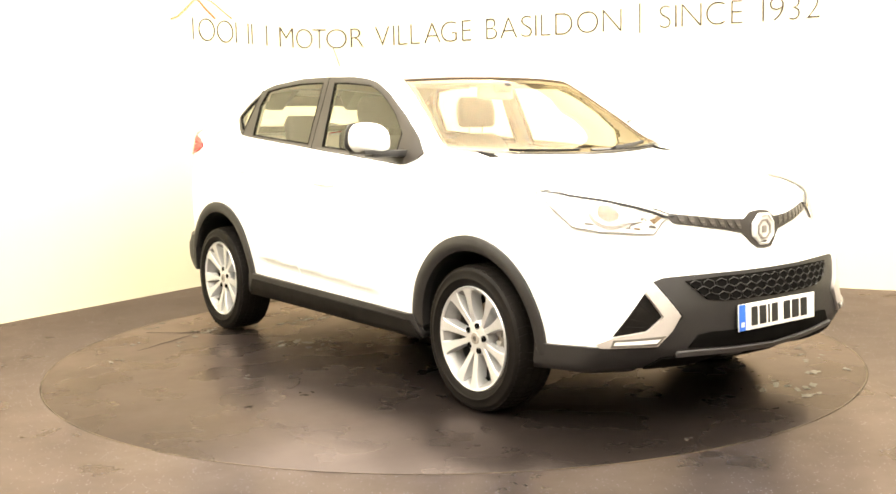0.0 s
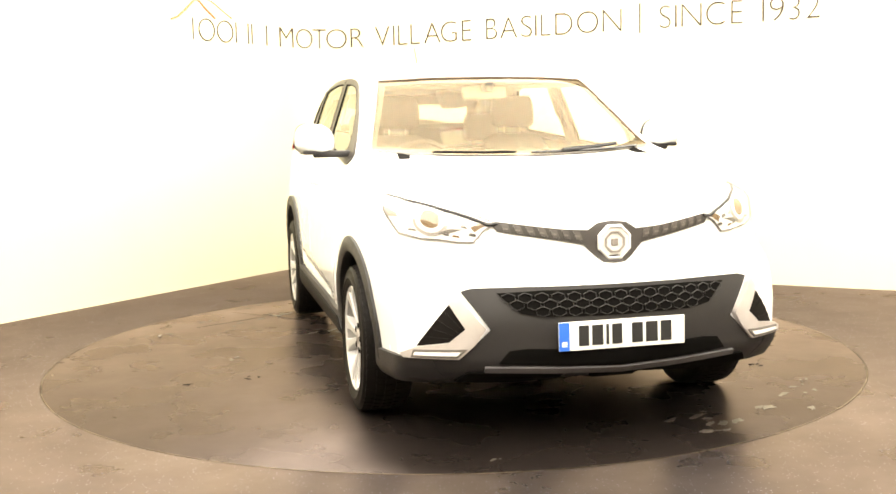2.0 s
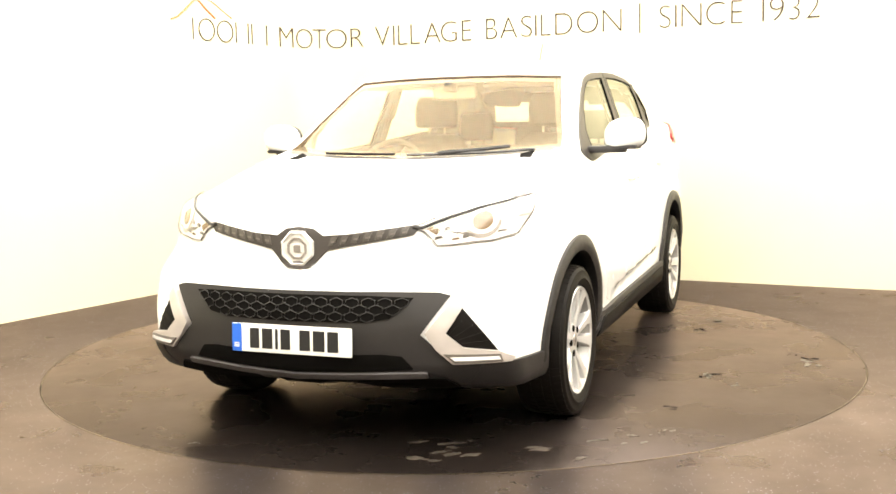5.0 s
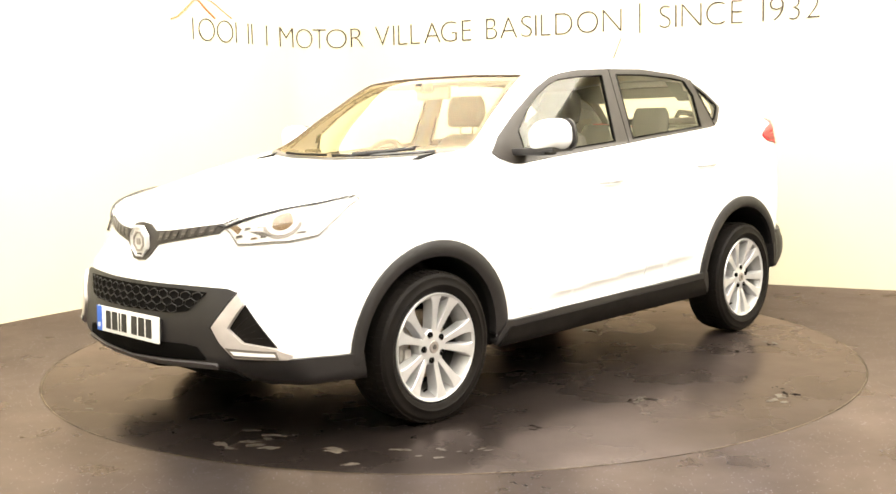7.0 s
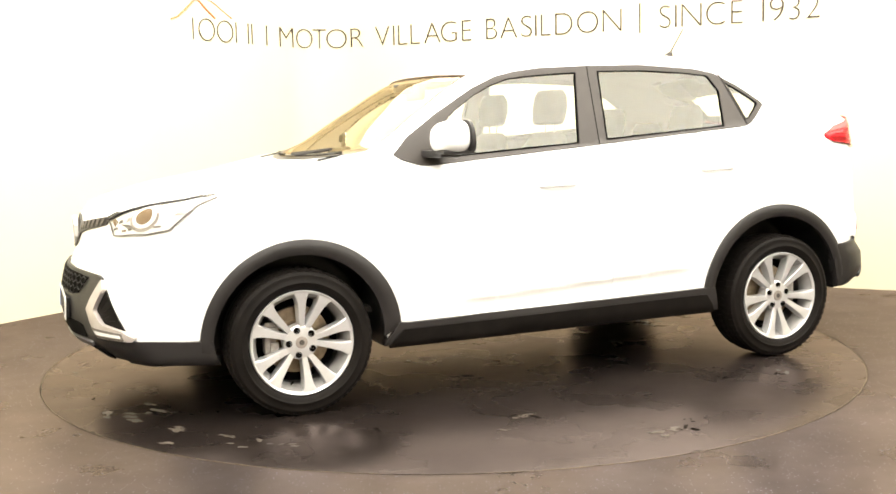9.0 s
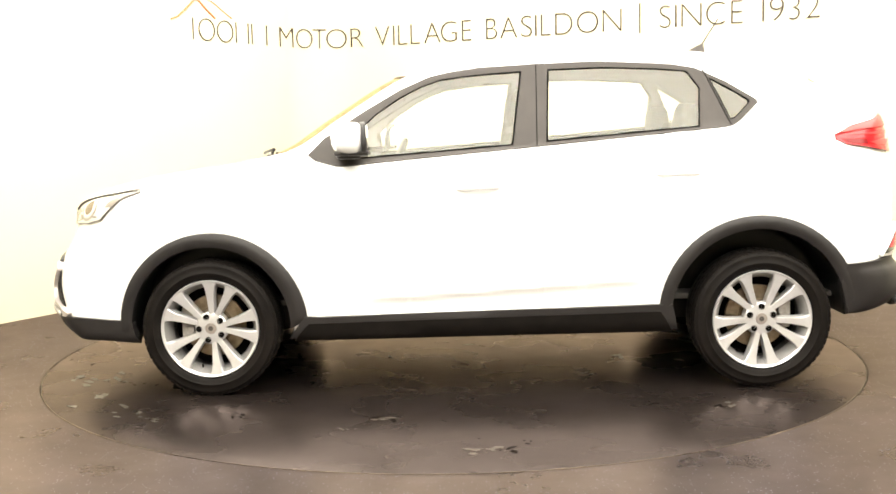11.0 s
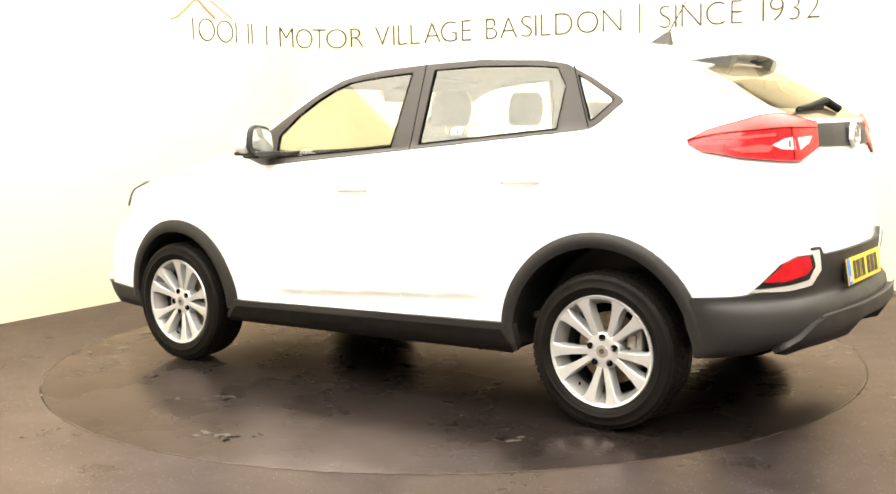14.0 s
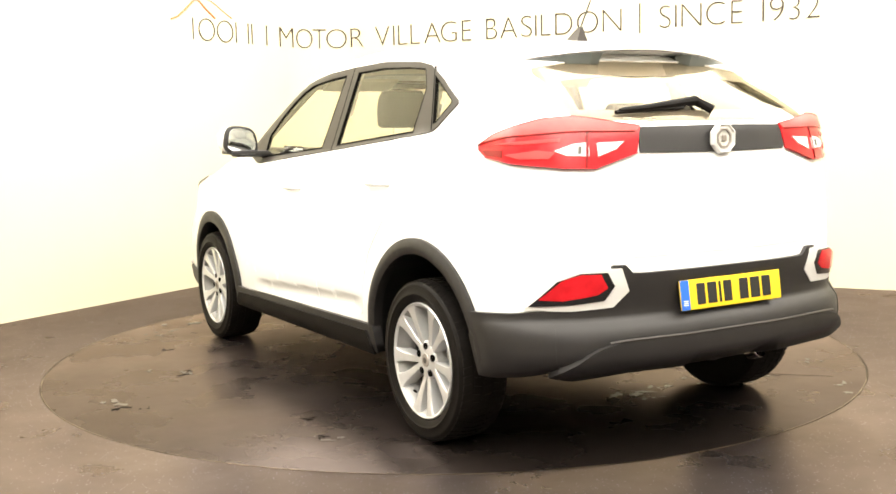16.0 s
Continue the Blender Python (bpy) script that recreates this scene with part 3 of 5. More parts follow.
# added dark strip: paints the shade on the sill's lower, turned-under half
both("sill_shade_strip", patch(sidepts((0.84, 0.350), (-0.84, 0.382), (-0.90, 0.297), (0.91, 0.282)), LEFT, 0.029, 0.012, h=0.04), M_TYRE, car, "dark strip for the shade where the sill turns under")

# doors, bonnet and tailgate with fine shut lines
both("front_door", patch(sidepts((0.70, 1.078), (-0.258, 1.153), (-0.285, 0.95), (-0.285, 0.60), (-0.27, 0.44), (-0.25, 0.425), (0.66, 0.402), (0.70, 0.42), (0.755, 0.60), (0.755, 0.85), (0.72, 1.05)), LEFT, 0.003, 0.004, h=0.016), M_PAINT, car, "white front door skin")
both("rear_door", patch(sidepts((-0.268, 1.153), (-1.10, 1.222), (-1.14, 1.18), (-1.10, 1.02), (-1.0, 0.88), (-0.87, 0.74), (-0.805, 0.60), (-0.785, 0.46), (-0.76, 0.437), (-0.28, 0.428), (-0.279, 0.44), (-0.294, 0.60), (-0.294, 0.95)), LEFT, 0.003, 0.004, h=0.016), M_PAINT, car, "white rear door skin")
HOOD = [(2.08, 0.40), (2.11, 0.25), (2.13, 0.0), (2.11, -0.25), (2.08, -0.40), (1.98, -0.54), (1.82, -0.66), (1.5, -0.715), (1.1, -0.74), (1.06, -0.69), (1.16, -0.3), (1.19, 0.0), (1.16, 0.3), (1.06, 0.69), (1.1, 0.74), (1.5, 0.715), (1.82, 0.66), (1.98, 0.54)]
part("bonnet", patch([(x, y, 1.0) for x, y in HOOD], (0, 0, 1), 0.003, 0.004, h=0.06), M_PAINT, car, "white bonnet panel")
part("tailgate", patch(rear_pts([(0.60, 0.99), (0.62, 0.90), (0.56, 0.79), (-0.56, 0.79), (-0.62, 0.90), (-0.60, 0.99), (-0.50, 1.10), (-0.38, 1.15), (0.38, 1.15), (0.50, 1.10)]), REAR, 0.003, 0.004, h=0.06), M_PAINT, car, "white tailgate skin")

# front bumper, grille and lamps
def yz(pts, x=2.0):
    return [(x, y, z) for y, z in pts]


def sym(pts):
    """Closes a half outline over the middle plane."""
    return [*pts, *[(-y, z) for y, z in reversed(pts) if y > 1e-6]]


BUMP = sym([(0.0, 0.655), (0.35, 0.655), (0.56, 0.652), (0.60, 0.640), (0.50, 0.497), (0.60, 0.400), (0.745, 0.395), (0.80, 0.385), (0.80, 0.300), (0.0, 0.285)])
part("front_bumper", patch(yz(BUMP), FRONT, 0.014, 0.02, h=0.03), M_BLACK, car, "black plastic lower front bumper")
both("bumper_wing", patch([(2.08, 0.70, 0.392), (1.98, 0.84, 0.385), (1.86, 0.86, 0.375), (1.74, 0.88, 0.368), (1.73, 0.88, 0.268), (1.9, 0.86, 0.280), (2.04, 0.78, 0.288), (2.1, 0.66, 0.282)], (0.75, 0.66, 0), 0.016, 0.03, h=0.03), M_BLACK, car, "black plastic bumper corner")
GRILLE = sym([(0.0, 0.640), (0.30, 0.640), (0.47, 0.632), (0.385, 0.556), (0.30, 0.543), (0.0, 0.540)])
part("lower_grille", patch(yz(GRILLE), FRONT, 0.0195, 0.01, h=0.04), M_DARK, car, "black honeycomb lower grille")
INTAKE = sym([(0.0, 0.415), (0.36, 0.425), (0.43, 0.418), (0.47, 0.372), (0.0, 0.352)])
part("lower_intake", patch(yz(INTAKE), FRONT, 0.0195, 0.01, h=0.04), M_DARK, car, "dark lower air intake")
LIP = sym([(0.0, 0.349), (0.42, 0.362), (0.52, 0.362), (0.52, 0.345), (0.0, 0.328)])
# near-black strip laid over the lower edge of the bumper
part("bumper_base_strip", patch(yz(sym([(0.0, 0.332), (0.40, 0.340), (0.58, 0.340), (0.62, 0.30), (0.0, 0.283)])), FRONT, 0.0215, 0.02, h=0.04), M_DARK, car, "near-black strip along the bumper's lower edge")
# lip in the lighter grey that paints its reflected edge line
part("bumper_lip", patch(yz(LIP), FRONT, 0.026, 0.02, h=0.04), M_LIP, car, "bumper lip coloured grey for its bright reflection")


def honeycomb(u, v, w):
    """One raised open cell of the grille."""
    pts = [(w * math.cos(math.pi / 3 * k + math.pi / 6), 0.74 * w * math.sin(math.pi / 3 * k + math.pi / 6)) for k in range(6)]
    ring = [(2.0, u + a * 1.1, v + b) for a, b in pts]
    ring = on_skin(ring, FRONT)
    return tube([tuple(p + np.array([0.0235, 0, 0])) for p in ring], 0.0019, 5, True)


for row, zz in enumerate((0.566, 0.592, 0.618)):
    lim = 0.36 + 0.05 * row
    k = 0
    while True:
        u0 = (k + 0.5 * (row % 2)) * 0.062
        if u0 > lim:
            break
        for u in ({u0, -u0}):
            part("grille_cell", honeycomb(u, zz, 0.026), M_BLACK, car)
        k += 1
# silver fog lamp surround, dark fog inset, day lamp strip
FOG = [(2.129, 0.621, 0.634), (2.188, 0.522, 0.503), (2.176, 0.56, 0.444), (2.15, 0.615, 0.388), (2.035, 0.8, 0.388), (2.02, 0.806, 0.404), (2.066, 0.768, 0.43), (2.14, 0.655, 0.449), (2.166, 0.595, 0.503), (2.125, 0.648, 0.595)]
FOG_D = (0.86, 0.5, 0)
FOG_IN = [(2.125, 0.648, 0.595), (2.166, 0.595, 0.503), (2.14, 0.655, 0.449), (2.066, 0.768, 0.43)]
both("fog_lamp_surround", patch(FOG, FOG_D, 0.026, 0.024, h=0.03, dome=0.004), M_FOG, car, "satin silver fog lamp surround")
both("fog_lamp_inset", patch(FOG_IN, FOG_D, 0.006, 0.01, h=0.03), M_TYRE, car, "dark ribbed fog lamp inset")
for k in range(4):
    f0, f1 = 0.15 + 0.2 * k, 0.21 + 0.2 * k
    lf = lambda a, b, t: tuple(p + (q - p) * t for p, q in zip(a, b))
    both("inset_rib", patch([lf(FOG_IN[1], FOG_IN[2], f0), lf(FOG_IN[0], FOG_IN[3], f0), lf(FOG_IN[0], FOG_IN[3], f1), lf(FOG_IN[1], FOG_IN[2], f1)], FOG_D, 0.0085, 0.004, h=0.03), M_TYRE, car)
DRL = [(2.166, 0.585, 0.43), (2.149, 0.622, 0.394), (2.055, 0.775, 0.392), (2.062, 0.766, 0.422)]
both("daytime_lamp", patch(DRL, FOG_D, 0.0325, 0.01, h=0.03), M_GREY, car, "clear daytime running lamp strip")
both("daytime_lamp_bar", patch([(2.155, 0.607, 0.419), (2.150, 0.622, 0.404), (2.062, 0.766, 0.402), (2.066, 0.76, 0.414)], FOG_D, 0.0350, 0.004, h=0.03), M_LENS, car, "bright lamp bar")

# headlamps
HEAD = [(2.085, 0.438, 0.895), (2.055, 0.475, 0.855), (2.055, 0.52, 0.812), (2.02, 0.575, 0.808), (1.93, 0.70, 0.822), (1.85, 0.778, 0.848), (1.74, 0.80, 0.91), (1.65, 0.80, 0.982), (1.655, 0.772, 0.995), (1.80, 0.72, 0.985), (1.95, 0.60, 0.945)]
HEAD_D = (0.62, 0.50, 0.60)
both("headlamp_housing", patch(HEAD, HEAD_D, 0.003, 0.03, h=0.03), M_SILVER, car, "bright silver headlamp reflector")
both("headlamp_lens", patch(HEAD, HEAD_D, 0.010, 0.008, h=0.03), M_HEADGLASS, car, "clear polished headlamp lens")


def inset(pts, m):
    """An outline drawn in by about m metres towards its middle line."""
    q = [Vector(p) for p in pts]
    out = []
    for i, p in enumerate(q):
        a, b = (q[i - 1] - p).normalized(), (q[(i + 1) % len(q)] - p).normalized()
        mid = sum((r for r in q), Vector()) / len(q)
        n = a + b
        n = n.normalized() if n.length > 0.15 else (mid - p).normalized()
        if n.dot(mid - p) < 0:
            n = -n
        out.append(tuple(p + n * m))
    return out


both("headlamp_edge", patch(HEAD, HEAD_D, 0.0115, 0.006, [inset(HEAD, 0.0032)], h=0.03), M_GREY, car, "thin grey headlamp edge")
BROW = HEAD[8:] + HEAD[:1]
brow = [tuple(Vector(p).lerp(Vector(q), k / 6) + Vector((0.009, 0.009, -0.012))) for p, q in zip(BROW, BROW[1:]) for k in range(6)] + [BROW[-1]]
brow = on_skin(brow, np.array(Vector(HEAD_D).normalized()))
brow = brow + skin_normal(brow) * 0.009
both("headlamp_brow", tube([tuple(p) for p in brow], [0.003 + 0.0035 * min(1, k / 6) for k in range(len(brow))], 6), M_BLACK, car, "dark line above the headlamp")
both("lamp_facet", patch([(1.76, 0.80, 0.90), (1.67, 0.80, 0.968), (1.68, 0.79, 0.975), (1.76, 0.775, 0.945), (1.82, 0.765, 0.90)], HEAD_D, 0.005, 0.004, h=0.03), M_SATIN, car)
both("lamp_facet", patch([(2.055, 0.475, 0.875), (2.045, 0.50, 0.888), (2.03, 0.525, 0.868), (2.04, 0.51, 0.845)], HEAD_D, 0.005, 0.004, h=0.03), M_BEIGE, car)
both("lamp_facet", patch([(2.02, 0.55, 0.858), (1.99, 0.60, 0.858), (1.965, 0.64, 0.838), (1.99, 0.605, 0.836)], HEAD_D, 0.005, 0.004, h=0.03), M_GREY, car)


for y0, z0, w0, h0, mat in ((0.515, 0.842, 0.030, 0.016, M_LAMPGREY), (0.545, 0.872, 0.026, 0.020, M_GREY), (0.575, 0.838, 0.028, 0.012, M_BEIGE), (0.592, 0.880, 0.018, 0.024, M_SATIN), (0.610, 0.845, 0.022, 0.010, M_LAMPGREY), (0.72, 0.862, 0.030, 0.010, M_GREY)):
    both("lamp_facet", patch([(2.0, y0, z0), (2.0, y0 + w0, z0 + h0 * 0.4), (2.0, y0 + w0 * 0.8, z0 + h0), (2.0, y0 + w0 * 0.1, z0 + h0 * 0.75)], FRONT, 0.005, 0.004, h=0.03), mat, car)


def round_on_skin(cy, cz, r, n=24):
    return [(2.0, cy + r * math.cos(2 * math.pi * k / n), cz + r * math.sin(2 * math.pi * k / n)) for k in range(n)]


both("projector_shroud", patch(round_on_skin(0.670, 0.902, 0.060), FRONT, 0.0045, 0.006, h=0.03), M_SATIN, car, "silver lamp shroud")
both("projector_ring", patch(round_on_skin(0.671, 0.908, 0.050), FRONT, 0.006, 0.004, [round_on_skin(0.671, 0.908, 0.034)], h=0.03), M_SILVER, car, "grey lamp ring")
both("projector_lamp", patch(round_on_skin(0.671, 0.908, 0.033), FRONT, 0.006, 0.004, h=0.02), M_BEIGE, car, "round projector lamp")

# upper grille strip that dips to the badge
STRIP = sym([(0.0, 0.895), (0.06, 0.888), (0.10, 0.862), (0.20, 0.868), (0.445, 0.900), (0.455, 0.880), (0.44, 0.862), (0.20, 0.822), (0.12, 0.806), (0.075, 0.760), (0.045, 0.738), (0.0, 0.735)])
part("upper_grille", patch(yz(STRIP), FRONT, 0.006, 0.012, h=0.03), M_FRAME, car, "dark upper grille strip")
for k in range(7):
    for sgn in (1, -1):
        u = 0.135 + k * 0.044
        zc = 0.838 + (u - 0.12) * 0.125
        part("grille_tooth", patch(yz([(sgn * u, zc + 0.018), (sgn * (u + 0.026), zc + 0.0205), (sgn * (u + 0.012), zc - 0.013), (sgn * (u - 0.012), zc - 0.0165)]), FRONT, 0.010, 0.004, h=0.03), M_LAMPGREY, car)
        part("grille_bead", patch(yz([(sgn * u, zc + 0.001), (sgn * (u + 0.018), zc + 0.003), (sgn * (u + 0.018), zc - 0.003), (sgn * u, zc - 0.005)]), FRONT, 0.012, 0.004, h=0.03), M_GREY, car)


def badge(at, r, turn):
    """An eight-sided chrome badge with a plain raised shape in its middle."""
    pts = [(r * math.cos(math.pi / 4 * k + math.pi / 8), r * math.sin(math.pi / 4 * k + math.pi / 8)) for k in range(8)]
    rows = [(1.0, 0.0), (1.0, 0.016), (0.9, 0.02), (0.84, 0.012)]
    verts = [(y, a * s, b * s) for s, y in rows for a, b in pts] + [(0.012, 0, 0)]
    faces = [(i * 8 + k, i * 8 + (k + 1) % 8, i * 8 + 8 + (k + 1) % 8, i * 8 + 8 + k) for i in range(3) for k in range(8)] + [(24 + k, 24 + (k + 1) % 8, 32) for k in range(8)]
    m = Matrix.Translation(at) @ pose(0, 0, 0, 0, 0, turn)
    b = part("badge", mesh_of(verts, faces), M_SILVER, car, "eight-sided silver badge", m, sharp=20)
    inner = [(f * a, f * z) for f in (0.62, 0.50) for a, z in pts]
    ring = [(0.0175, a, z) for a, z in inner] + [(0.011, a, z) for a, z in inner]
    walls = [(k, (k + 1) % 8, 8 + (k + 1) % 8, 8 + k) for k in range(8)] + [(16 + k, 16 + (k + 1) % 8, (k + 1) % 8, k) for k in range(8)] + [(8 + k, 8 + (k + 1) % 8, 24 + (k + 1) % 8, 24 + k) for k in range(8)]
    part("badge_shape", mesh_of(ring, walls), M_SATIN, b, m=m, sharp=20)
    part("badge_centre", rbox(0.006, 0.42 * r, 0.42 * r, 0.003, 1, (0.0145, 0, 0)), M_SATIN, b, m=m)
    return b


badge((2.192, 0, 0.815), 0.072, 0)
badge((-2.085, 0, 1.208), 0.062, 180)


def number_plate(at, turn, tilt, mat, label):
    m = Matrix.Translation(at) @ pose(0, 0, 0, 0, 0, turn) @ pose(0, 0, 0, 0, tilt, 0)
    back = part("plate_holder", rbox(0.02, 0.50, 0.095, 0.006, 1, (-0.012, 0, 0)), M_BLACK, car, m=m)
    p = part("number_plate", rbox(0.006, 0.52, 0.111, 0.003, 2), mat, car, label, m)
    part("blue_band", rbox(0.004, 0.042, 0.109, 0.001, 1, (0.003, -0.238, 0)), M_BLUE, p, m=m)
    for k in range(3):
        part("band_mark", rbox(0.002, 0.022, 0.004, 0.0005, 1, (0.0055, -0.238, -0.036 + k * 0.007)), M_PLATE_W, p, m=m)
    y = -0.18
    for i, w in enumerate((0.042, 0.046, 0.012, 0.042, 0.046, 0.05, 0.046)):
        if i == 4:
            y += 0.028
        part("character_bar", rbox(0.003, w, 0.079, 0.001, 1, (0.0036, y + w / 2, 0)), M_INK, p, m=m)
        y += w + 0.012
    return p


number_plate((2.278, 0.0, 0.470), 0, -2, M_PLATE_W, "white front number plate with a blue band")
number_plate((-2.145, 0.0, 0.638), 180, -8, M_PLATE_Y, "yellow rear number plate with a blue band")

# rear lamps, panel, bumper
TAIL = [(-1.662, 0.80, 1.190), (-1.75, 0.80, 1.232), (-1.90, 0.70, 1.282), (-1.955, 0.60, 1.290), (-2.035, 0.365, 1.258), (-2.035, 0.372, 1.160), (-2.02, 0.555, 1.108), (-1.98, 0.66, 1.112), (-1.85, 0.77, 1.128), (-1.715, 0.80, 1.152), (-1.665, 0.80, 1.178)]
TAIL_D = (-0.66, 0.75, 0.05)
both("tail_lamp", patch(TAIL, TAIL_D, 0.010, 0.02, h=0.03), M_RED, car, "red wraparound tail lamp")
# upper part of the lens in paler red, which paints the reflection on it
TAIL_TOP = [(-1.66, 0.80, 1.197), (-1.75, 0.80, 1.232), (-1.90, 0.70, 1.282), (-1.955, 0.60, 1.290), (-2.035, 0.365, 1.258), (-2.03, 0.38, 1.238), (-1.97, 0.60, 1.240), (-1.85, 0.74, 1.228)]
both("tail_lamp_top", patch(TAIL_TOP, TAIL_D, 0.0135, 0.006, h=0.03), M_PINK, car, "upper tail lamp lens with its reflection painted paler")
both("reversing_lamp", patch([(-1.968, 0.699, 1.175), (-1.995, 0.638, 1.198), (-2.013, 0.585, 1.203), (-2.019, 0.585, 1.154), (-1.991, 0.66, 1.158)], TAIL_D, 0.0135, 0.006, h=0.03), M_LENS, car, "clear reversing lamp")
both("reversing_lamp", patch([(-2.018, 0.551, 1.200), (-2.039, 0.446, 1.204), (-2.038, 0.479, 1.178), (-2.028, 0.553, 1.152)], TAIL_D, 0.0135, 0.006, h=0.03), M_LENS, car, "clear reversing lamp")
both("bulb_mark", patch([(-2.005, 0.625, 1.19), (-2.008, 0.612, 1.19), (-2.008, 0.612, 1.163), (-2.005, 0.625, 1.163)], TAIL_D, 0.0155, 0.004, h=0.03), M_GREY, car)
both("tail_lamp_shade", patch([(-1.69, 0.80, 1.178), (-1.80, 0.78, 1.178), (-1.80, 0.78, 1.150), (-1.72, 0.80, 1.158)], TAIL_D, 0.0125, 0.004, h=0.03), M_GARNET, car, "darker red lamp corner")
both("tail_lamp_joint", patch([(-2.0, 0.585, 1.245), (-2.0, 0.572, 1.245), (-2.0, 0.565, 1.112), (-2.0, 0.578, 1.112)], TAIL_D, 0.0135, 0.006, h=0.03), M_GARNET, car)
TAIL_N = np.array(Vector(TAIL_D).normalized())


def lamp_line(pts, r, mat):
    dense = [tuple(Vector(p).lerp(Vector(q), k / 6)) for p, q in zip(pts, pts[1:]) for k in range(6)] + [pts[-1]]
    on = on_skin(dense, TAIL_N)
    on = on + skin_normal(on) * 0.0135
    both("lamp_line", tube([tuple(p) for p in on], r, 5), mat, car)


lamp_line([(-1.662, 0.80, 1.197), (-1.75, 0.79, 1.214), (-1.85, 0.74, 1.228), (-1.97, 0.60, 1.240), (-2.03, 0.385, 1.238)], 0.0022, M_GARNET)
lamp_line(TAIL[:5], 0.0018, M_GARNET)
lamp_line(TAIL[5:10], 0.0018, M_GARNET)
both("lamp_streak", patch([(-1.74, 0.79, 1.196), (-1.86, 0.74, 1.210), (-1.95, 0.65, 1.218), (-1.95, 0.65, 1.207), (-1.86, 0.74, 1.198)], TAIL_D, 0.0128, 0.004, h=0.03), M_PINK, car, "paler streak in the lamp lens")
both("lamp_streak", patch([(-1.80, 0.77, 1.160), (-1.90, 0.71, 1.176), (-1.95, 0.67, 1.170), (-1.93, 0.68, 1.146), (-1.85, 0.75, 1.146)], TAIL_D, 0.0128, 0.004, h=0.03), M_PINK, car, "paler streak in the lamp lens")
PANEL = sym([(0.0, 1.258), (0.366, 1.254), (0.370, 1.163), (0.0, 1.158)])
part("tailgate_panel", patch(yz(PANEL, -2), REAR, 0.008, 0.012, h=0.04), M_BLACK, car, "dark tailgate panel between the lamps")
RB = sym([(0.0, 0.735), (0.40, 0.732), (0.44, 0.735), (0.47, 0.765), (0.52, 0.765), (0.545, 0.66), (0.60, 0.632), (0.74, 0.610), (0.80, 0.600), (0.82, 0.42), (0.0, 0.44)])
part("rear_bumper", patch(yz(RB, -2), REAR, 0.016, 0.02, h=0.03), M_BLACK, car, "black plastic lower rear bumper")
both("rear_bumper_corner", patch([(-2.0, 0.73, 0.612), (-1.9, 0.85, 0.597), (-1.72, 0.88, 0.590), (-1.70, 0.88, 0.50), (-1.755, 0.88, 0.358), (-1.95, 0.80, 0.385), (-2.02, 0.72, 0.41)], (-0.7, 0.71, 0), 0.019, 0.03, h=0.03), M_BLACK, car, "black plastic bumper corner")
SKID = sym([(0.0, 0.505), (0.50, 0.500), (0.60, 0.478), (0.74, 0.405), (0.66, 0.395), (0.0, 0.40)])
part("rear_skid_panel", patch(yz(SKID, -2), REAR, 0.045, 0.03, h=0.04), M_BLACK, car, "black lower skid panel")
# added lighter tube: paints the highlight along the skid panel's top edge
ridge = on_skin([(-2.0, y, 0.505 - 0.005 * min(1, abs(y) / 0.5) - 0.10 * max(0, abs(y) - 0.5) ** 1.15) for y in np.linspace(-0.57, 0.57, 41)], REAR)
part("skid_highlight", tube([tuple(p) for p in ridge + skin_normal(ridge) * 0.044], 0.005, 6), M_FRAME, car, "lighter tube for the highlight on the skid panel's edge")
REFL = [(-1.922, 0.797, 0.614), (-2.005, 0.713, 0.724), (-2.046, 0.643, 0.752), (-2.088, 0.495, 0.755), (-2.086, 0.46, 0.673), (-2.072, 0.522, 0.616), (-2.024, 0.665, 0.609)]
REFL_D = (-0.85, 0.52, 0)
REFL_DARK = [(-1.938, 0.785, 0.628), (-2.005, 0.713, 0.718), (-2.047, 0.644, 0.744), (-2.076, 0.551, 0.743), (-2.077, 0.521, 0.695), (-2.065, 0.556, 0.645), (-2.026, 0.666, 0.634)]
REFL_RED = [(-1.960, 0.760, 0.654), (-2.015, 0.699, 0.722), (-2.047, 0.644, 0.740), (-2.069, 0.576, 0.738), (-2.074, 0.549, 0.691), (-2.063, 0.585, 0.668), (-2.01, 0.692, 0.650)]
both("reflector_surround", patch(REFL, REFL_D, 0.020, 0.02, h=0.03, dome=0.003), M_SILVER, car, "silver reflector surround")
both("reflector_recess", patch(REFL_DARK, REFL_D, 0.0245, 0.01, h=0.03), M_GLOSS, car, "dark reflector recess")
both("rear_reflector", patch(REFL_RED, REFL_D, 0.0265, 0.01, h=0.03), M_RED, car, "red rear reflector")
part("exhaust_tip", lathe([(0.026, -0.06), (0.028, 0.0), (0.026, 0.003), (0.022, -0.002), (0.021, -0.06)], 20), M_CHROME, car, "chrome exhaust tip", Matrix.Translation((-2.02, -0.29, 0.345)) @ pose(0, 0, 0, 20, 0, 90))

# spoiler over the rear window
sv, sf = [], []
NS = 21
for i in range(NS):
    y = -0.535 + 1.07 * i / (NS - 1)
    w = 1 - abs(y / 0.535) ** 6
    xe = -1.67 + 0.30 * y * y + 0.02 * (1 - w)
    zt = 1.575 - 0.14 * y * y
    drop = 0.13 if abs(y) > 0.24 else 0.002
    drop *= 0.35 + 0.65 * w
    sv += [(-1.36, y * 0.98, zt + 0.040), (-1.52, y, zt + 0.028), (xe, y, zt - 0.004), (xe + 0.003, y, zt - 0.010), (xe + 0.05, y * 0.96, zt - 0.012 - drop), (-1.45, y * 0.93, zt - 0.016)]
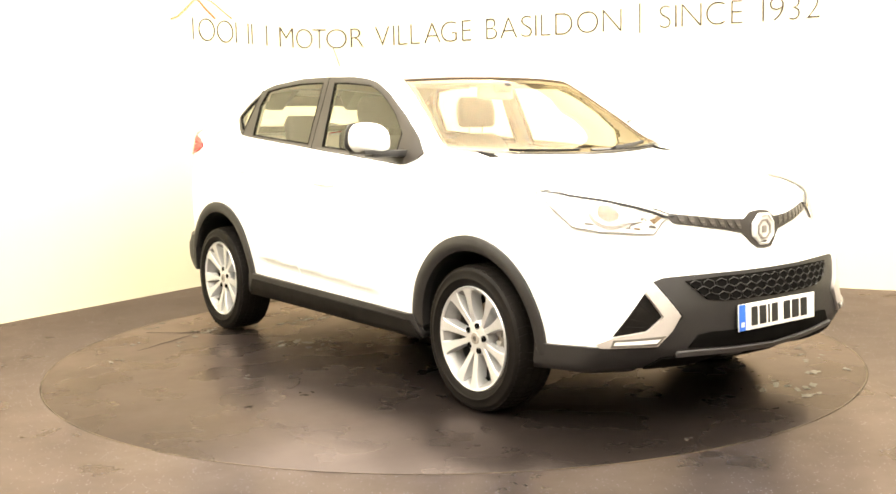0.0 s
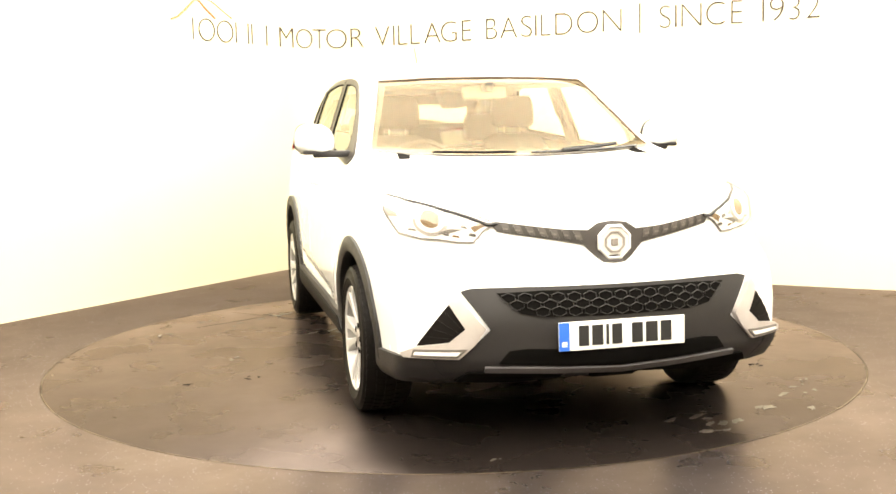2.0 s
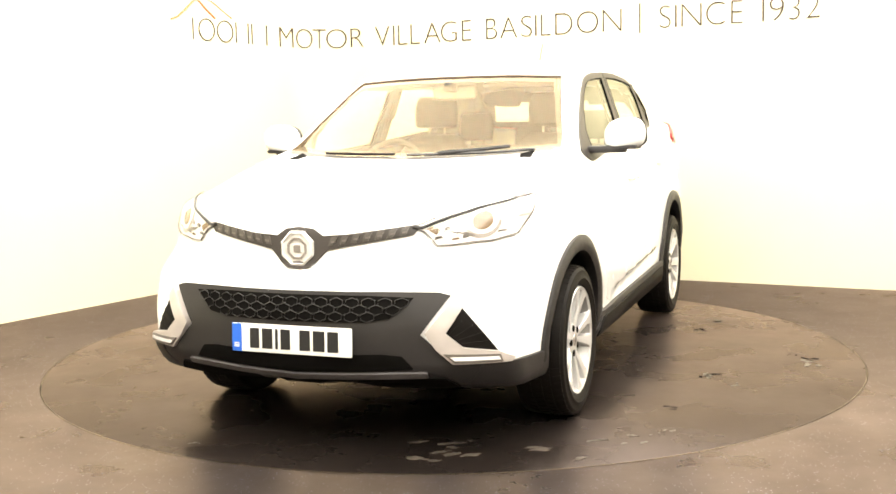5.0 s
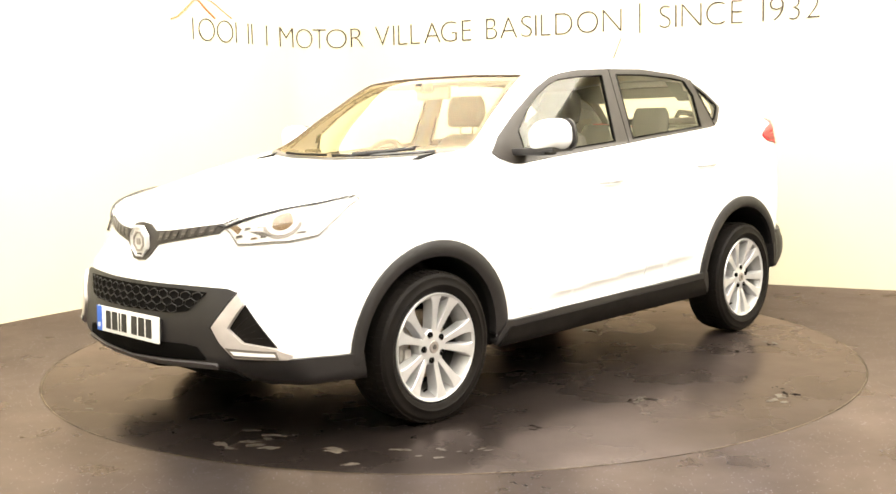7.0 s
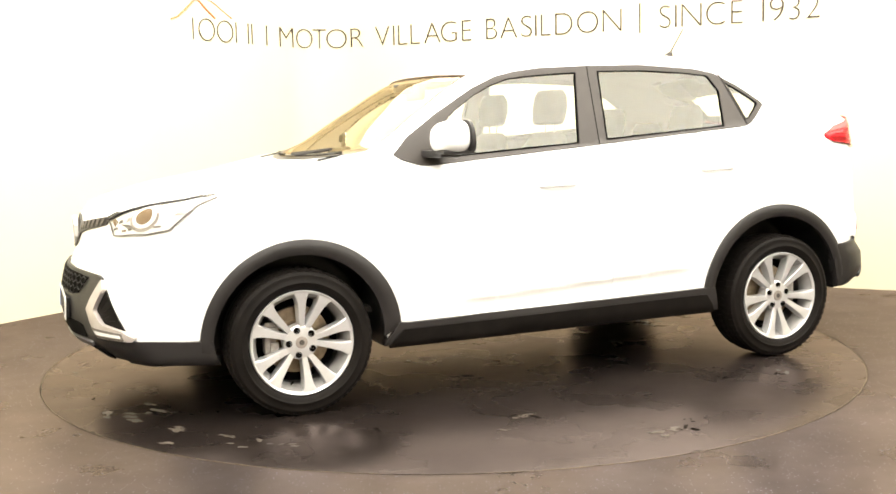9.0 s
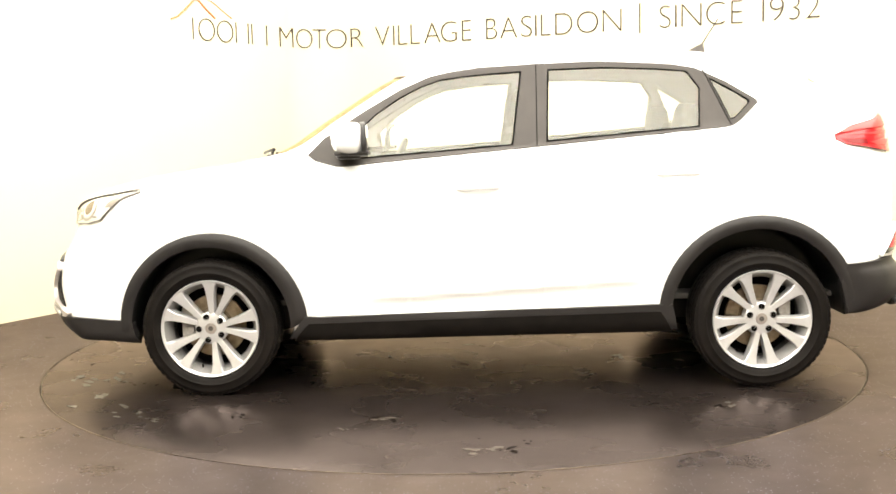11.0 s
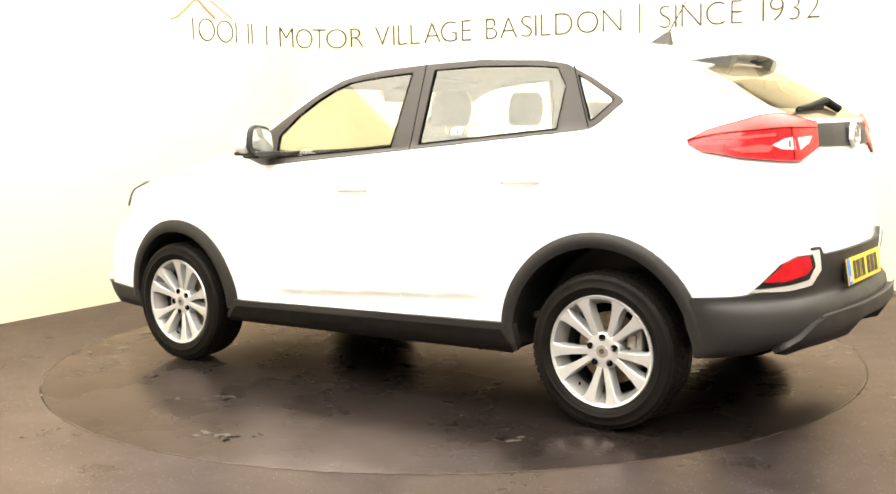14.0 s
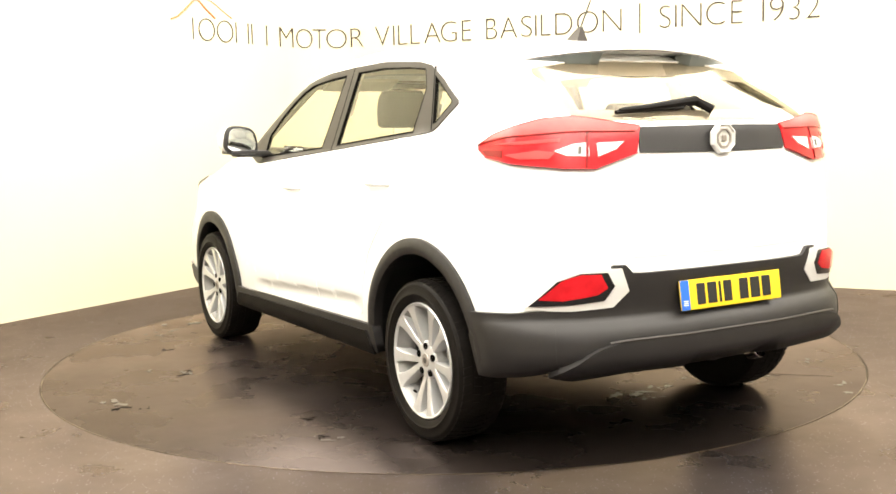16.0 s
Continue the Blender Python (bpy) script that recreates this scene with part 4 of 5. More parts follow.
for i in range(NS - 1):
    for k in range(5):
        sf.append((i * 6 + k, i * 6 + k + 1, i * 6 + 7 + k, i * 6 + 6 + k))
sf += [tuple(range(6))[::-1], tuple((NS - 1) * 6 + k for k in range(6))]
part("spoiler", mesh_of(sv, sf), M_PAINT, car, "white roof spoiler")
uv = [v for i in range(NS) for v in (Vector(sv[i * 6 + 3]) + Vector((-0.001, 0, -0.002)), Vector(sv[i * 6 + 4]) + Vector((-0.004, 0, -0.004)), Vector(sv[i * 6 + 5]) + Vector((0, 0, -0.004)))]
for nm, lo, hi, mat, text in (("spoiler_lobe", 0, 7, M_SPOIL, "grey spoiler lobe"), ("spoiler_underside", 7, 14, M_PAINT, "white spoiler underside"), ("spoiler_lobe", 14, 20, M_SPOIL, "grey spoiler lobe")):
    lobe = uv[lo * 3:(hi + 1) * 3]
    part(nm, mesh_of(lobe, [(i * 3 + k, i * 3 + k + 1, i * 3 + 4 + k, i * 3 + 3 + k) for i in range(hi - lo) for k in range(2)]), mat, car, text)
part("spoiler_edge", tube([tuple(Vector(sv[i * 6 + 3]) + Vector((-0.001, 0, 0.001))) for i in range(NS)], 0.0022, 5), M_GREY, car, "thin dark spoiler edge")

# shark-fin aerial with a thin rod
part("aerial_base", mesh_of([(-1.125, 0, 1.650), (-1.245, 0.03, 1.635), (-1.245, -0.03, 1.635), (-1.222, 0.006, 1.700), (-1.240, 0.006, 1.700), (-1.240, -0.006, 1.700), (-1.222, -0.006, 1.700)],
                            [(0, 3, 6), (0, 1, 4, 3), (0, 6, 5, 2), (3, 4, 5, 6), (1, 2, 5, 4), (0, 2, 1)]), M_FRAME, car, "dark aerial base")
part("aerial_rod", tube([(-1.23, 0, 1.695), (-1.32, 0, 1.835)], [0.004, 0.0025], 6), M_BLACK, car, "thin black aerial rod")

# wipers
def skin_line(pts, d, lift):
    s = on_skin(pts, d)
    return [tuple(p) for p in s + skin_normal(s) * lift]


UP = (0, 0, 1)
part("wiper_blade", tube(skin_line([(1.13 - 0.30 * (y * y) + 0.015, y, 1.1) for y in np.linspace(0.62, 0.02, 9)], UP, 0.016), 0.008, 6), M_GLOSS, car, "black wiper blade")
part("wiper_blade", tube(skin_line([(1.115 - 0.30 * (y * y) + 0.015, y, 1.1) for y in np.linspace(-0.05, -0.45, 7)], UP, 0.014), 0.007, 6), M_TYRE, car, "black wiper blade")
part("wiper_arm", tube(skin_line([(1.15, 0.18, 1.1), (1.10, 0.35, 1.1), (1.04, 0.5, 1.1)], UP, 0.028), 0.01, 6), M_BLACK, car)
part("scuttle_panel", patch([(1.13 - 0.34 * y * y + 0.055 - 0.02 * abs(y), y, 1.1) for y in np.linspace(-0.70, 0.70, 15)] + [(1.13 - 0.34 * y * y + 0.01, y, 1.1) for y in np.linspace(0.70, -0.70, 15)], UP, 0.004, 0.02, h=0.04), M_FRAME, car, "dark scuttle panel under the windscreen")
both("scuttle_corner", patch([(1.145, 0.632, 1.146), (1.018, 0.612, 1.177), (1.075, 0.56, 1.16), (1.14, 0.575, 1.15)], UP, 0.006, 0.01, h=0.03), M_DARK, car, "dark scuttle corner")
part("rear_wiper", joined(tube([(-2.02, -0.02, 1.315), (-1.975, 0.03, 1.352), (-1.985, 0.30, 1.325), (-1.975, 0.40, 1.318)], [0.018, 0.02, 0.012, 0.008], 8), tube([(-1.985, 0.10, 1.325), (-1.975, 0.42, 1.31)], 0.008, 6)), M_TYRE, car, "black rear wiper")

# door mirrors
def mirror_bm():
    b = bmesh.new()
    bmesh.ops.create_uvsphere(b, u_segments=20, v_segments=12, radius=1)
    for v in b.verts:
        x, y, z = v.co
        b2 = 1.0 if x > 0 else 0.55
        s = lambda a, e: math.copysign(abs(a) ** e, a)
        v.co = Vector((s(x, 0.8) * 0.10 * b2, s(y, 0.7) * 0.102 * (1 - 0.10 * z), s(z, 0.75) * 0.078 + 0.010 * y))
    b.transform(Matrix.Translation((0.60, 0.955, 1.225)) @ pose(0, 0, 0, 0, 0, 10))
    return b


both("mirror_cover", mirror_bm(), M_PAINT, car, "white painted door mirror cover")
both("mirror_arm", joined(rbox(0.11, 0.20, 0.035, 0.014, 2, (0.63, 0.87, 1.150), Matrix.Rotation(radians(8), 4, "Z")), rbox(0.16, 0.15, 0.022, 0.01, 2, (0.60, 0.95, 1.160))), M_BLACK, car, "black mirror foot")
def mirror_face(depth, wide, high, x):
    """A thin rounded slab: the frame or the glass of a door mirror."""
    n, rows = 28, []
    for dx, s in ((-depth, 0.92), (-depth * 0.6, 1.0), (depth, 1.0)):
        for k in range(n):
            t = 2 * math.pi * k / n
            cc, ss = math.cos(t), math.sin(t)
            yy, zz = math.copysign(abs(cc) ** 0.6, cc) * wide * s, math.copysign(abs(ss) ** 0.6, ss) * high * s
            rows.append((dx, yy * (1 - 0.12 * zz / high), zz + 0.10 * yy))
    m = mesh_of(rows, [(r * n + k, r * n + (k + 1) % n, r * n + n + (k + 1) % n, r * n + n + k) for r in range(2) for k in range(n)] + [tuple(range(n))[::-1], tuple(2 * n + k for k in range(n))])
    m.transform(Matrix.Translation((x, 0.955, 1.225)) @ pose(0, 0, 0, 0, 0, 10))
    return m


both("mirror_bezel", mirror_face(0.012, 0.099, 0.077, 0.553), M_BLACK, car, "black mirror bezel")
both("mirror_glass", mirror_face(0.003, 0.084, 0.063, 0.5385), M_MIRROR, car, "silvered mirror glass")
# door handles
for hx, hz in ((0.02, 0.985), (-0.93, 1.035)):
    hp = on_skin([(hx - 0.1, 0.8, hz), (hx - 0.06, 0.8, hz + 0.002), (hx + 0.06, 0.8, hz), (hx + 0.1, 0.8, hz - 0.002)], LEFT)
    hp[1:3, 1] += 0.03
    both("door_handle", tube([tuple(p) for p in hp], [0.010, 0.013, 0.013, 0.010], 8), M_PAINT, car, "white door handle")


# ---- wheels ----
def wheel_parts(parent, ahead, spin):
    """An alloy wheel with five forked spokes; its outer face looks to +y. ahead: where the brake caliper sits."""
    rim = lathe([(0.233, 0.045), (0.2375, 0.052), (0.2375, 0.064), (0.234, 0.069), (0.228, 0.067), (0.222, 0.061)], 64)
    hub = lathe([(0.001, 0.046), (0.040, 0.047), (0.070, 0.043), (0.078, 0.036), (0.081, 0.020), (0.079, -0.02)], 40)
    spokes = []
    for k in range(5):
        for s in (1, -1):
            a = radians(270 + 72 * k)
            a0, a1 = a + s * radians(10.5), a + s * radians(14.2)
            va, vb = (0.066 * math.cos(a0), 0.066 * math.sin(a0)), (0.2265 * math.cos(a1), 0.2265 * math.sin(a1))
            dx, dz = vb[0] - va[0], vb[1] - va[1]
            ln = math.hypot(dx, dz)
            nx, nz = -dz / ln, dx / ln
            rows = []
            for f, w, y in ((0, 0.0130, 0.042), (0.18, 0.0138, 0.046), (0.45, 0.0162, 0.053), (0.72, 0.0205, 0.0595), (0.88, 0.0265, 0.0635), (1.0, 0.038, 0.0655)):
                cx, cz = va[0] + dx * f, va[1] + dz * f
                rows += [(cx + nx * w * e, y - d, cz + nz * w * e) for e, d in ((1.12, 0.055), (1.04, 0.014), (0.98, 0.0025), (0.86, 0.0), (-0.86, 0.0), (-0.98, 0.0025), (-1.04, 0.014), (-1.12, 0.055))]
            spokes.append(mesh_of(rows, [(i * 8 + j, i * 8 + j + 1, i * 8 + 9 + j, i * 8 + 8 + j) for i in range(5) for j in range(7)]))
    w = part("wheel", rim, M_ALLOY, parent, "silver ten-spoke alloy wheel", sharp=30)
    part("rim_step", lathe([(0.222, 0.061), (0.2185, 0.055), (0.2005, 0.018), (0.1985, 0.0), (0.196, -0.02)], 64), M_STEP, w, "grey inner step of the rim", sharp=30)
    part("hub", hub, M_ALLOY, w, sharp=30)
    for sp in spokes:
        bmesh.ops.recalc_face_normals(sp, faces=sp.faces[:])
        part("spoke", sp, M_ALLOY, w, sharp=22)
    part("rim_barrel", lathe([(0.1955, -0.015), (0.199, -0.06), (0.20, -0.12), (0.21, -0.15)], 48), M_ALLOY_IN, w, "dark inner rim barrel")
    ty = lathe([(0.20, -0.16), (0.236, -0.150), (0.27, -0.150), (0.305, -0.146), (0.322, -0.135), (0.328, -0.11), (0.3285, -0.03), (0.3285, 0.036), (0.3262, 0.052), (0.320, 0.0625), (0.3125, 0.0685), (0.3105, 0.0715), (0.304, 0.0735), (0.300, 0.0725), (0.288, 0.0765), (0.2775, 0.0780), (0.2755, 0.0798), (0.271, 0.0798), (0.269, 0.0772), (0.262, 0.0755), (0.250, 0.0705), (0.243, 0.066), (0.2385, 0.060), (0.236, 0.050)], 72)
    part("tyre", ty, M_TYRE, w, "black road tyre", sharp=50)
    lugs = bmesh.new()
    for k in range(60):
        a = 2 * math.pi * k / 60
        for y0, y1, sk in ((0.028, 0.0625, 0.02), (-0.012, 0.018, -0.02), (-0.06, -0.022, 0.02), (-0.128, -0.07, -0.02)):
            ab = a + (0.05 if y0 < 0 else 0)
            v = []
            for r in (0.323, 0.3315):
                for yy, ang in ((y0, ab), (y1, ab + sk), (y1, ab + sk + 0.075), (y0, ab + 0.075)):
                    rr = r - (0.006 if yy > 0.05 or yy < -0.11 else 0)
                    v.append(lugs.verts.new((rr * math.cos(ang), yy, rr * math.sin(ang))))
            for f in ((4, 5, 6, 7), (0, 4, 7, 3), (1, 2, 6, 5), (0, 1, 5, 4), (3, 7, 6, 2)):
                lugs.faces.new([v[i] for i in f])
    bmesh.ops.recalc_face_normals(lugs, faces=lugs.faces[:])
    tagged(part("tread", lugs, M_TYRE, w, "block tread"), kind="stuff")
    part("brake_disc", lathe([(0.06, -0.030), (0.085, -0.028), (0.09, -0.040), (0.152, -0.040), (0.154, -0.052), (0.152, -0.060), (0.06, -0.060)], 48), M_DISC_STEEL, w, "worn steel brake disc")
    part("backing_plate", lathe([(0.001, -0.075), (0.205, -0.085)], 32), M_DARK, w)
    still = Matrix.Rotation(radians(-spin), 4, "Y")
    part("brake_caliper", joined(rbox(0.055, 0.06, 0.150, 0.014, 2, (0.128 * ahead, -0.036, 0.02)), rbox(0.040, 0.02, 0.055, 0.008, 2, (0.112 * ahead, -0.006, 0.045)), rbox(0.040, 0.02, 0.045, 0.008, 2, (0.112 * ahead, -0.006, -0.022))), M_CALIPER, w, "cast grey brake caliper", still)
    part("centre_cap", lathe([(0.001, 0.050), (0.018, 0.051), (0.026, 0.050), (0.029, 0.045)], 24), M_SATIN, w)
    part("cap_mark", lathe([(0.001, 0.0525), (0.012, 0.0525), (0.013, 0.050)], 8), M_LAMPGREY, w)
    part("tyre_valve", tube([(0.196, 0.03, 0.0), (0.182, 0.046, 0.0)], 0.0045, 8), M_DARK, w, m=Matrix.Rotation(radians(54), 4, "Y"))
    for k in range(5):
        a = radians(90 + 72 * k)
        part("wheel_nut", lathe([(0.001, 0.0475), (0.009, 0.0475), (0.0105, 0.045), (0.0148, 0.0485), (0.0148, 0.03)], 12), M_DARK, w, m=Matrix.Translation((0.058 * math.cos(a), 0, 0.058 * math.sin(a))))
    return w


WHEEL_Y = 0.829
for wx, wz, spins in ((1.320, 0.329, (21, 59)), (-1.329, 0.3315, (0, 0))):
    for sgn, spin in zip((1, -1), spins):
        w = wheel_parts(car, sgn if wx > 0 else -sgn, spin)
        w.matrix_basis = Matrix.Translation((wx, WHEEL_Y * sgn, wz)) @ (Matrix() if sgn > 0 else Matrix.Rotation(math.pi, 4, "Z")) @ Matrix.Rotation(radians(spin), 4, "Y")

# ---- cabin ----
def loft(rows):
    """rows: (centre x, z, half width, half depth) of rounded cross pieces, bottom to top."""
    verts, faces, n = [], [], 20
    for cx, cz, hw, hd in rows:
        for k in range(n):
            t = 2 * math.pi * k / n
            c, s = math.cos(t), math.sin(t)
            verts.append((cx + hd * math.copysign(abs(c) ** 0.6, c), hw * math.copysign(abs(s) ** 0.45, s), cz))
    for i in range(len(rows) - 1):
        for k in range(n):
            faces.append((i * n + k, i * n + (k + 1) % n, i * n + n + (k + 1) % n, i * n + n + k))
    faces += [tuple(range(n))[::-1], tuple((len(rows) - 1) * n + k for k in range(n))]
    return mesh_of(verts, faces)


def headrest(x, y, z, hw=0.135):
    b = joined(loft([(x + 0.01, z, hw * 0.8, 0.03), (x + 0.01, z + 0.015, hw * 0.95, 0.045), (x, z + 0.08, hw, 0.055), (x - 0.005, z + 0.15, hw * 0.94, 0.05), (x - 0.005, z + 0.185, hw * 0.8, 0.03)]))
    b.transform(Matrix.Translation((0, y, 0)))
    part("headrest", b, M_SEAT, car, "dark grey cloth headrest")
    for s in (-0.05, 0.05):
        part("headrest_post", tube([(x, y + s, z - 0.07), (x, y + s, z + 0.02)], 0.006, 8), M_CHROME, car)


for sy in (0.36, -0.36):
    b = loft([(0.02, 0.62, 0.20, 0.10), (-0.02, 0.75, 0.25, 0.09), (-0.10, 0.95, 0.255, 0.075), (-0.17, 1.12, 0.23, 0.06), (-0.20, 1.21, 0.17, 0.045), (-0.205, 1.235, 0.12, 0.025)])
    b.transform(Matrix.Translation((0, sy, 0)))
    part("front_seat_back", b, M_SEAT, car, "dark grey cloth seat back")
    part("front_seat_cushion", rbox(0.52, 0.5, 0.16, 0.05, 3, (0.28, sy, 0.62)), M_SEAT, car, "dark grey cloth seat cushion")
    headrest(-0.215, sy, 1.275)
part("rear_seat_back", joined(loft([(-0.85, 0.60, 0.62, 0.10), (-0.92, 0.85, 0.63, 0.09), (-1.0, 1.08, 0.60, 0.07), (-1.03, 1.155, 0.55, 0.04)])), M_SEAT, car, "dark grey rear bench back")
part("rear_seat_cushion", rbox(0.5, 1.25, 0.16, 0.05, 3, (-0.58, 0, 0.60)), M_SEAT, car, "dark grey rear bench cushion")
for sy in (0.40, 0.0, -0.40):
    headrest(-1.06, sy, 1.185 if sy else 1.09, 0.12)
part("dashboard", joined(rbox(0.50, 1.40, 0.26, 0.08, 4, (0.86, 0, 0.965)), rbox(0.22, 0.34, 0.10, 0.04, 3, (0.76, -0.36, 1.085))), M_DASH, car, "dark dashboard with instrument hood")
part("cabin_floor", rbox(3.0, 1.4, 0.03, 0.005, 1, (-0.4, 0, 0.42)), M_DASH, car)
part("parcel_shelf", rbox(0.62, 1.1, 0.02, 0.005, 1, (-1.45, 0, 1.10)), M_DASH, car)
SW = Matrix.Translation((0.50, -0.36, 1.035)) @ pose(0, 0, 0, 0, 66, 0)
sw = part("steering_wheel", tube([(0.185 * math.cos(2 * math.pi * k / 32), 0.185 * math.sin(2 * math.pi * k / 32), 0) for k in range(32)], 0.015, 8, True), M_DASH, car, "black three-spoke steering wheel", SW)
part("wheel_boss", joined(rbox(0.12, 0.15, 0.04, 0.015, 2), rbox(0.05, 0.34, 0.02, 0.008, 1), rbox(0.18, 0.045, 0.02, 0.008, 1, (0.09, 0, 0))), M_DASH, sw, m=SW)
mirror_in = part("rear_view_mirror", rbox(0.03, 0.25, 0.075, 0.02, 3, (0.42, 0.0, 1.46)), M_LINING, car, "rear-view mirror")
part("mirror_stalk", rbox(0.10, 0.05, 0.05, 0.015, 2, (0.49, 0, 1.485)), M_DASH, mirror_in)
both("sun_visor", rbox(0.16, 0.40, 0.018, 0.008, 2, (0.30, 0.34, 1.515), Matrix.Rotation(radians(18), 4, "Y")), M_LINING, car, "pale fabric sun visor")

# ---- turntable ----
table = tagged(new("turntable"), "round dark brown turntable deck with scuffs and a bright metal edge", "turntable")
part("deck", ring_mesh([(0.002, 0.0), (1.0, 0.0), (DISC_R - 0.010, 0.0), (DISC_R - 0.008, -0.001), (DISC_R - 0.008, -0.05)]), M_DISC, table, "dark brown sheet deck")
part("edge_band", ring_mesh([(DISC_R - 0.0064, -0.05), (DISC_R - 0.0064, 0.0008), (DISC_R - 0.003, 0.0008), (DISC_R - 0.003, -0.05)]), M_EDGE, table, "bright worn metal edge band")

# ---- lettering on the rear wall ----
BASE_Z, CAP = 2.046, 0.176


def glyph(ch, s0, s1, parent):
    if ch == "|":
        return stroke([((s0 + s1) / 2, BASE_Z - 0.03), ((s0 + s1) / 2, BASE_Z + 0.21)], parent, M_LETTER, 0.011, "letter")
    cu = bpy.data.curves.new("glyph", "FONT")
    cu.body, cu.size, cu.offset, cu.extrude = ch, 0.25, -0.0065, 0.002
    ob = bpy.data.objects.new("glyph", cu)
    scene.collection.objects.link(ob)
    bpy.context.view_layer.update()
    me = bpy.data.meshes.new_from_object(ob.evaluated_get(bpy.context.evaluated_depsgraph_get()))
    bpy.data.objects.remove(ob)
    bm = bmesh.new()
    bm.from_mesh(me)
    xs, ys = [v.co.x for v in bm.verts], [v.co.y for v in bm.verts]
    w, hh = max(xs) - min(xs), max(ys) - min(ys)
    k = (s1 - s0) / w if ch not in "I1|" else CAP / hh
    mid = (s0 + s1) / 2
    zlo, zs = BASE_Z, CAP / hh
    for v in bm.verts:
        s = mid + (v.co.x - (max(xs) + min(xs)) / 2) * k
        p, d = wall_point(s)
        off = 0.004 + v.co.z
        v.co = Vector((p.x + d.y * off, p.y - d.x * off, zlo + (v.co.y - min(ys)) * zs))
    bmesh.ops.recalc_face_normals(bm, faces=bm.faces[:])
    return part("letter", bm, M_LETTER, parent)


def stroke(pts, parent, mat, wide=0.011, name="shape"):
    """A flat raised line on the wall through points (s, z)."""
    path = []
    for s, z in pts:
        p, d = wall_point(s)
        path.append((p.x + d.y * 0.004, p.y - d.x * 0.004, z))
    return part(name, tube(path, wide / 2, 5), mat, parent)


WORDS = [
    ("MOTOR", [(-0.083, 0.099), (0.132, 0.302), (0.302, 0.432), (0.432, 0.627), (0.667, 0.807)]),
    ("VILLAGE", [(0.933, 1.086), (1.122, 1.14), (1.177, 1.272), (1.308, 1.403), (1.45, 1.613), (1.619, 1.779), (1.83, 1.92)]),
    ("BASILDON", [(2.066, 2.171), (2.203, 2.36), (2.392, 2.498), (2.53, 2.54), (2.582, 2.671), (2.712, 2.866), (2.907, 3.093), (3.132, 3.294)]),
    ("|", [(3.444, 3.453)]),
    ("SINCE", [(3.605, 3.703), (3.74, 3.75), (3.791, 3.951), (3.987, 4.139), (4.183, 4.271)]),
    ("1932", [(4.422, 4.431), (4.474, 4.58), (4.614, 4.697), (4.739, 4.842)]),
]
sign = tagged(new("wall_sign"), "thin brown raised capital lettering on the cream wall", "sign")
for word, spans in WORDS:
    for ch, (s0, s1) in zip(word, spans):
        glyph(ch, s0, s1, sign)
# the name in front of the words, as plain rings and bars
z0, z1 = BASE_Z, BASE_Z + CAP
for s0, s1 in ((-1.093, -0.914), (-0.879, -0.692)):
    stroke([((s0 + s1) / 2 + (s1 - s0) / 2 * math.cos(2 * math.pi * k / 28), (z0 + z1) / 2 + CAP / 2 * math.sin(2 * math.pi * k / 28)) for k in range(29)], sign, M_LETTER)
for pts in ([(-1.16, z0), (-1.16, z1)], [(-0.65, z0), (-0.65, z1)], [(-0.497, z0), (-0.497, z1)], [(-0.45, z0), (-0.45, z1)], [(-0.258, z0), (-0.258, z1)]):
    stroke(pts, sign, M_LETTER)
# red-orange roof-shaped emblem above the words
emblem = tagged(new("wall_emblem"), "thin orange gabled line emblem on the cream wall", "sign")
stroke([(-1.40, 2.19), (-1.33, 2.215), (-1.24, 2.28), (-1.13, 2.37), (-1.09, 2.37), (-1.0, 2.30), (-0.90, 2.235)], emblem, M_ORANGE, 0.016, "line")
stroke([(-1.0, 2.385), (-0.93, 2.37), (-0.80, 2.30), (-0.70, 2.25)], emblem, M_ORANGE, 0.008, "line")

# ---- scuffs and grit on the deck and the floor ----
def blot(cx, cy, r, seed, z, stretch=1.0, turn=0.0):
    """A thin uneven flake."""
    rnd = random.Random(seed)
    n = 14
    rim = []
    for k in range(n):
        t = 2 * math.pi * k / n
        rr = r * (0.45 + 0.75 * rnd.random())
        a, b = rr * stretch * math.cos(t), rr * math.sin(t)
        rim.append((cx + a * math.cos(turn) - b * math.sin(turn), cy + a * math.sin(turn) + b * math.cos(turn)))
    verts = [(x, y, z) for x, y in rim] + [(x, y, z - 0.0015) for x, y in rim]
    return mesh_of(verts, [tuple(range(n))] + [(k, n + k, n + (k + 1) % n, (k + 1) % n) for k in range(n)])


rnd = random.Random(7)
PALE = [(-1.85, -1.10, 5), (-1.48, -0.86, 6), (-1.10, -1.19, 4), (-1.44, -1.36, 3), (-0.97, -1.65, 3), (-1.38, -0.36, 5), (-0.76, -0.61, 5), (-0.63, -0.52, 4), (1.61, 1.23, 7), (1.89, 0.71, 5), (1.72, 0.67, 4),
        (-0.19, -1.23, 2), (2.05, -0.40, 2), (-0.03, -0.16, 4), (-0.89, 0.30, 5), (0.35, 0.25, 2), (1.35, 1.43, 3), (0.44, 1.64, 2), (-1.44, -0.24, 6), (-0.23, 1.94, 5), (0.26, 1.50, 3), (-1.23, 1.36, 3), (-0.67, 0.73, 2)]
DARK = [(0.28, 1.48, 4), (-0.25, 1.95, 4), (-0.33, 1.84, 3), (-0.94, 1.29, 5), (-1.24, 1.37, 3), (0.94, 1.41, 3), (2.00, 0.28, 2), (0.37, -1.19, 3), (0.42, -1.49, 2)]
pale, grit = [], []
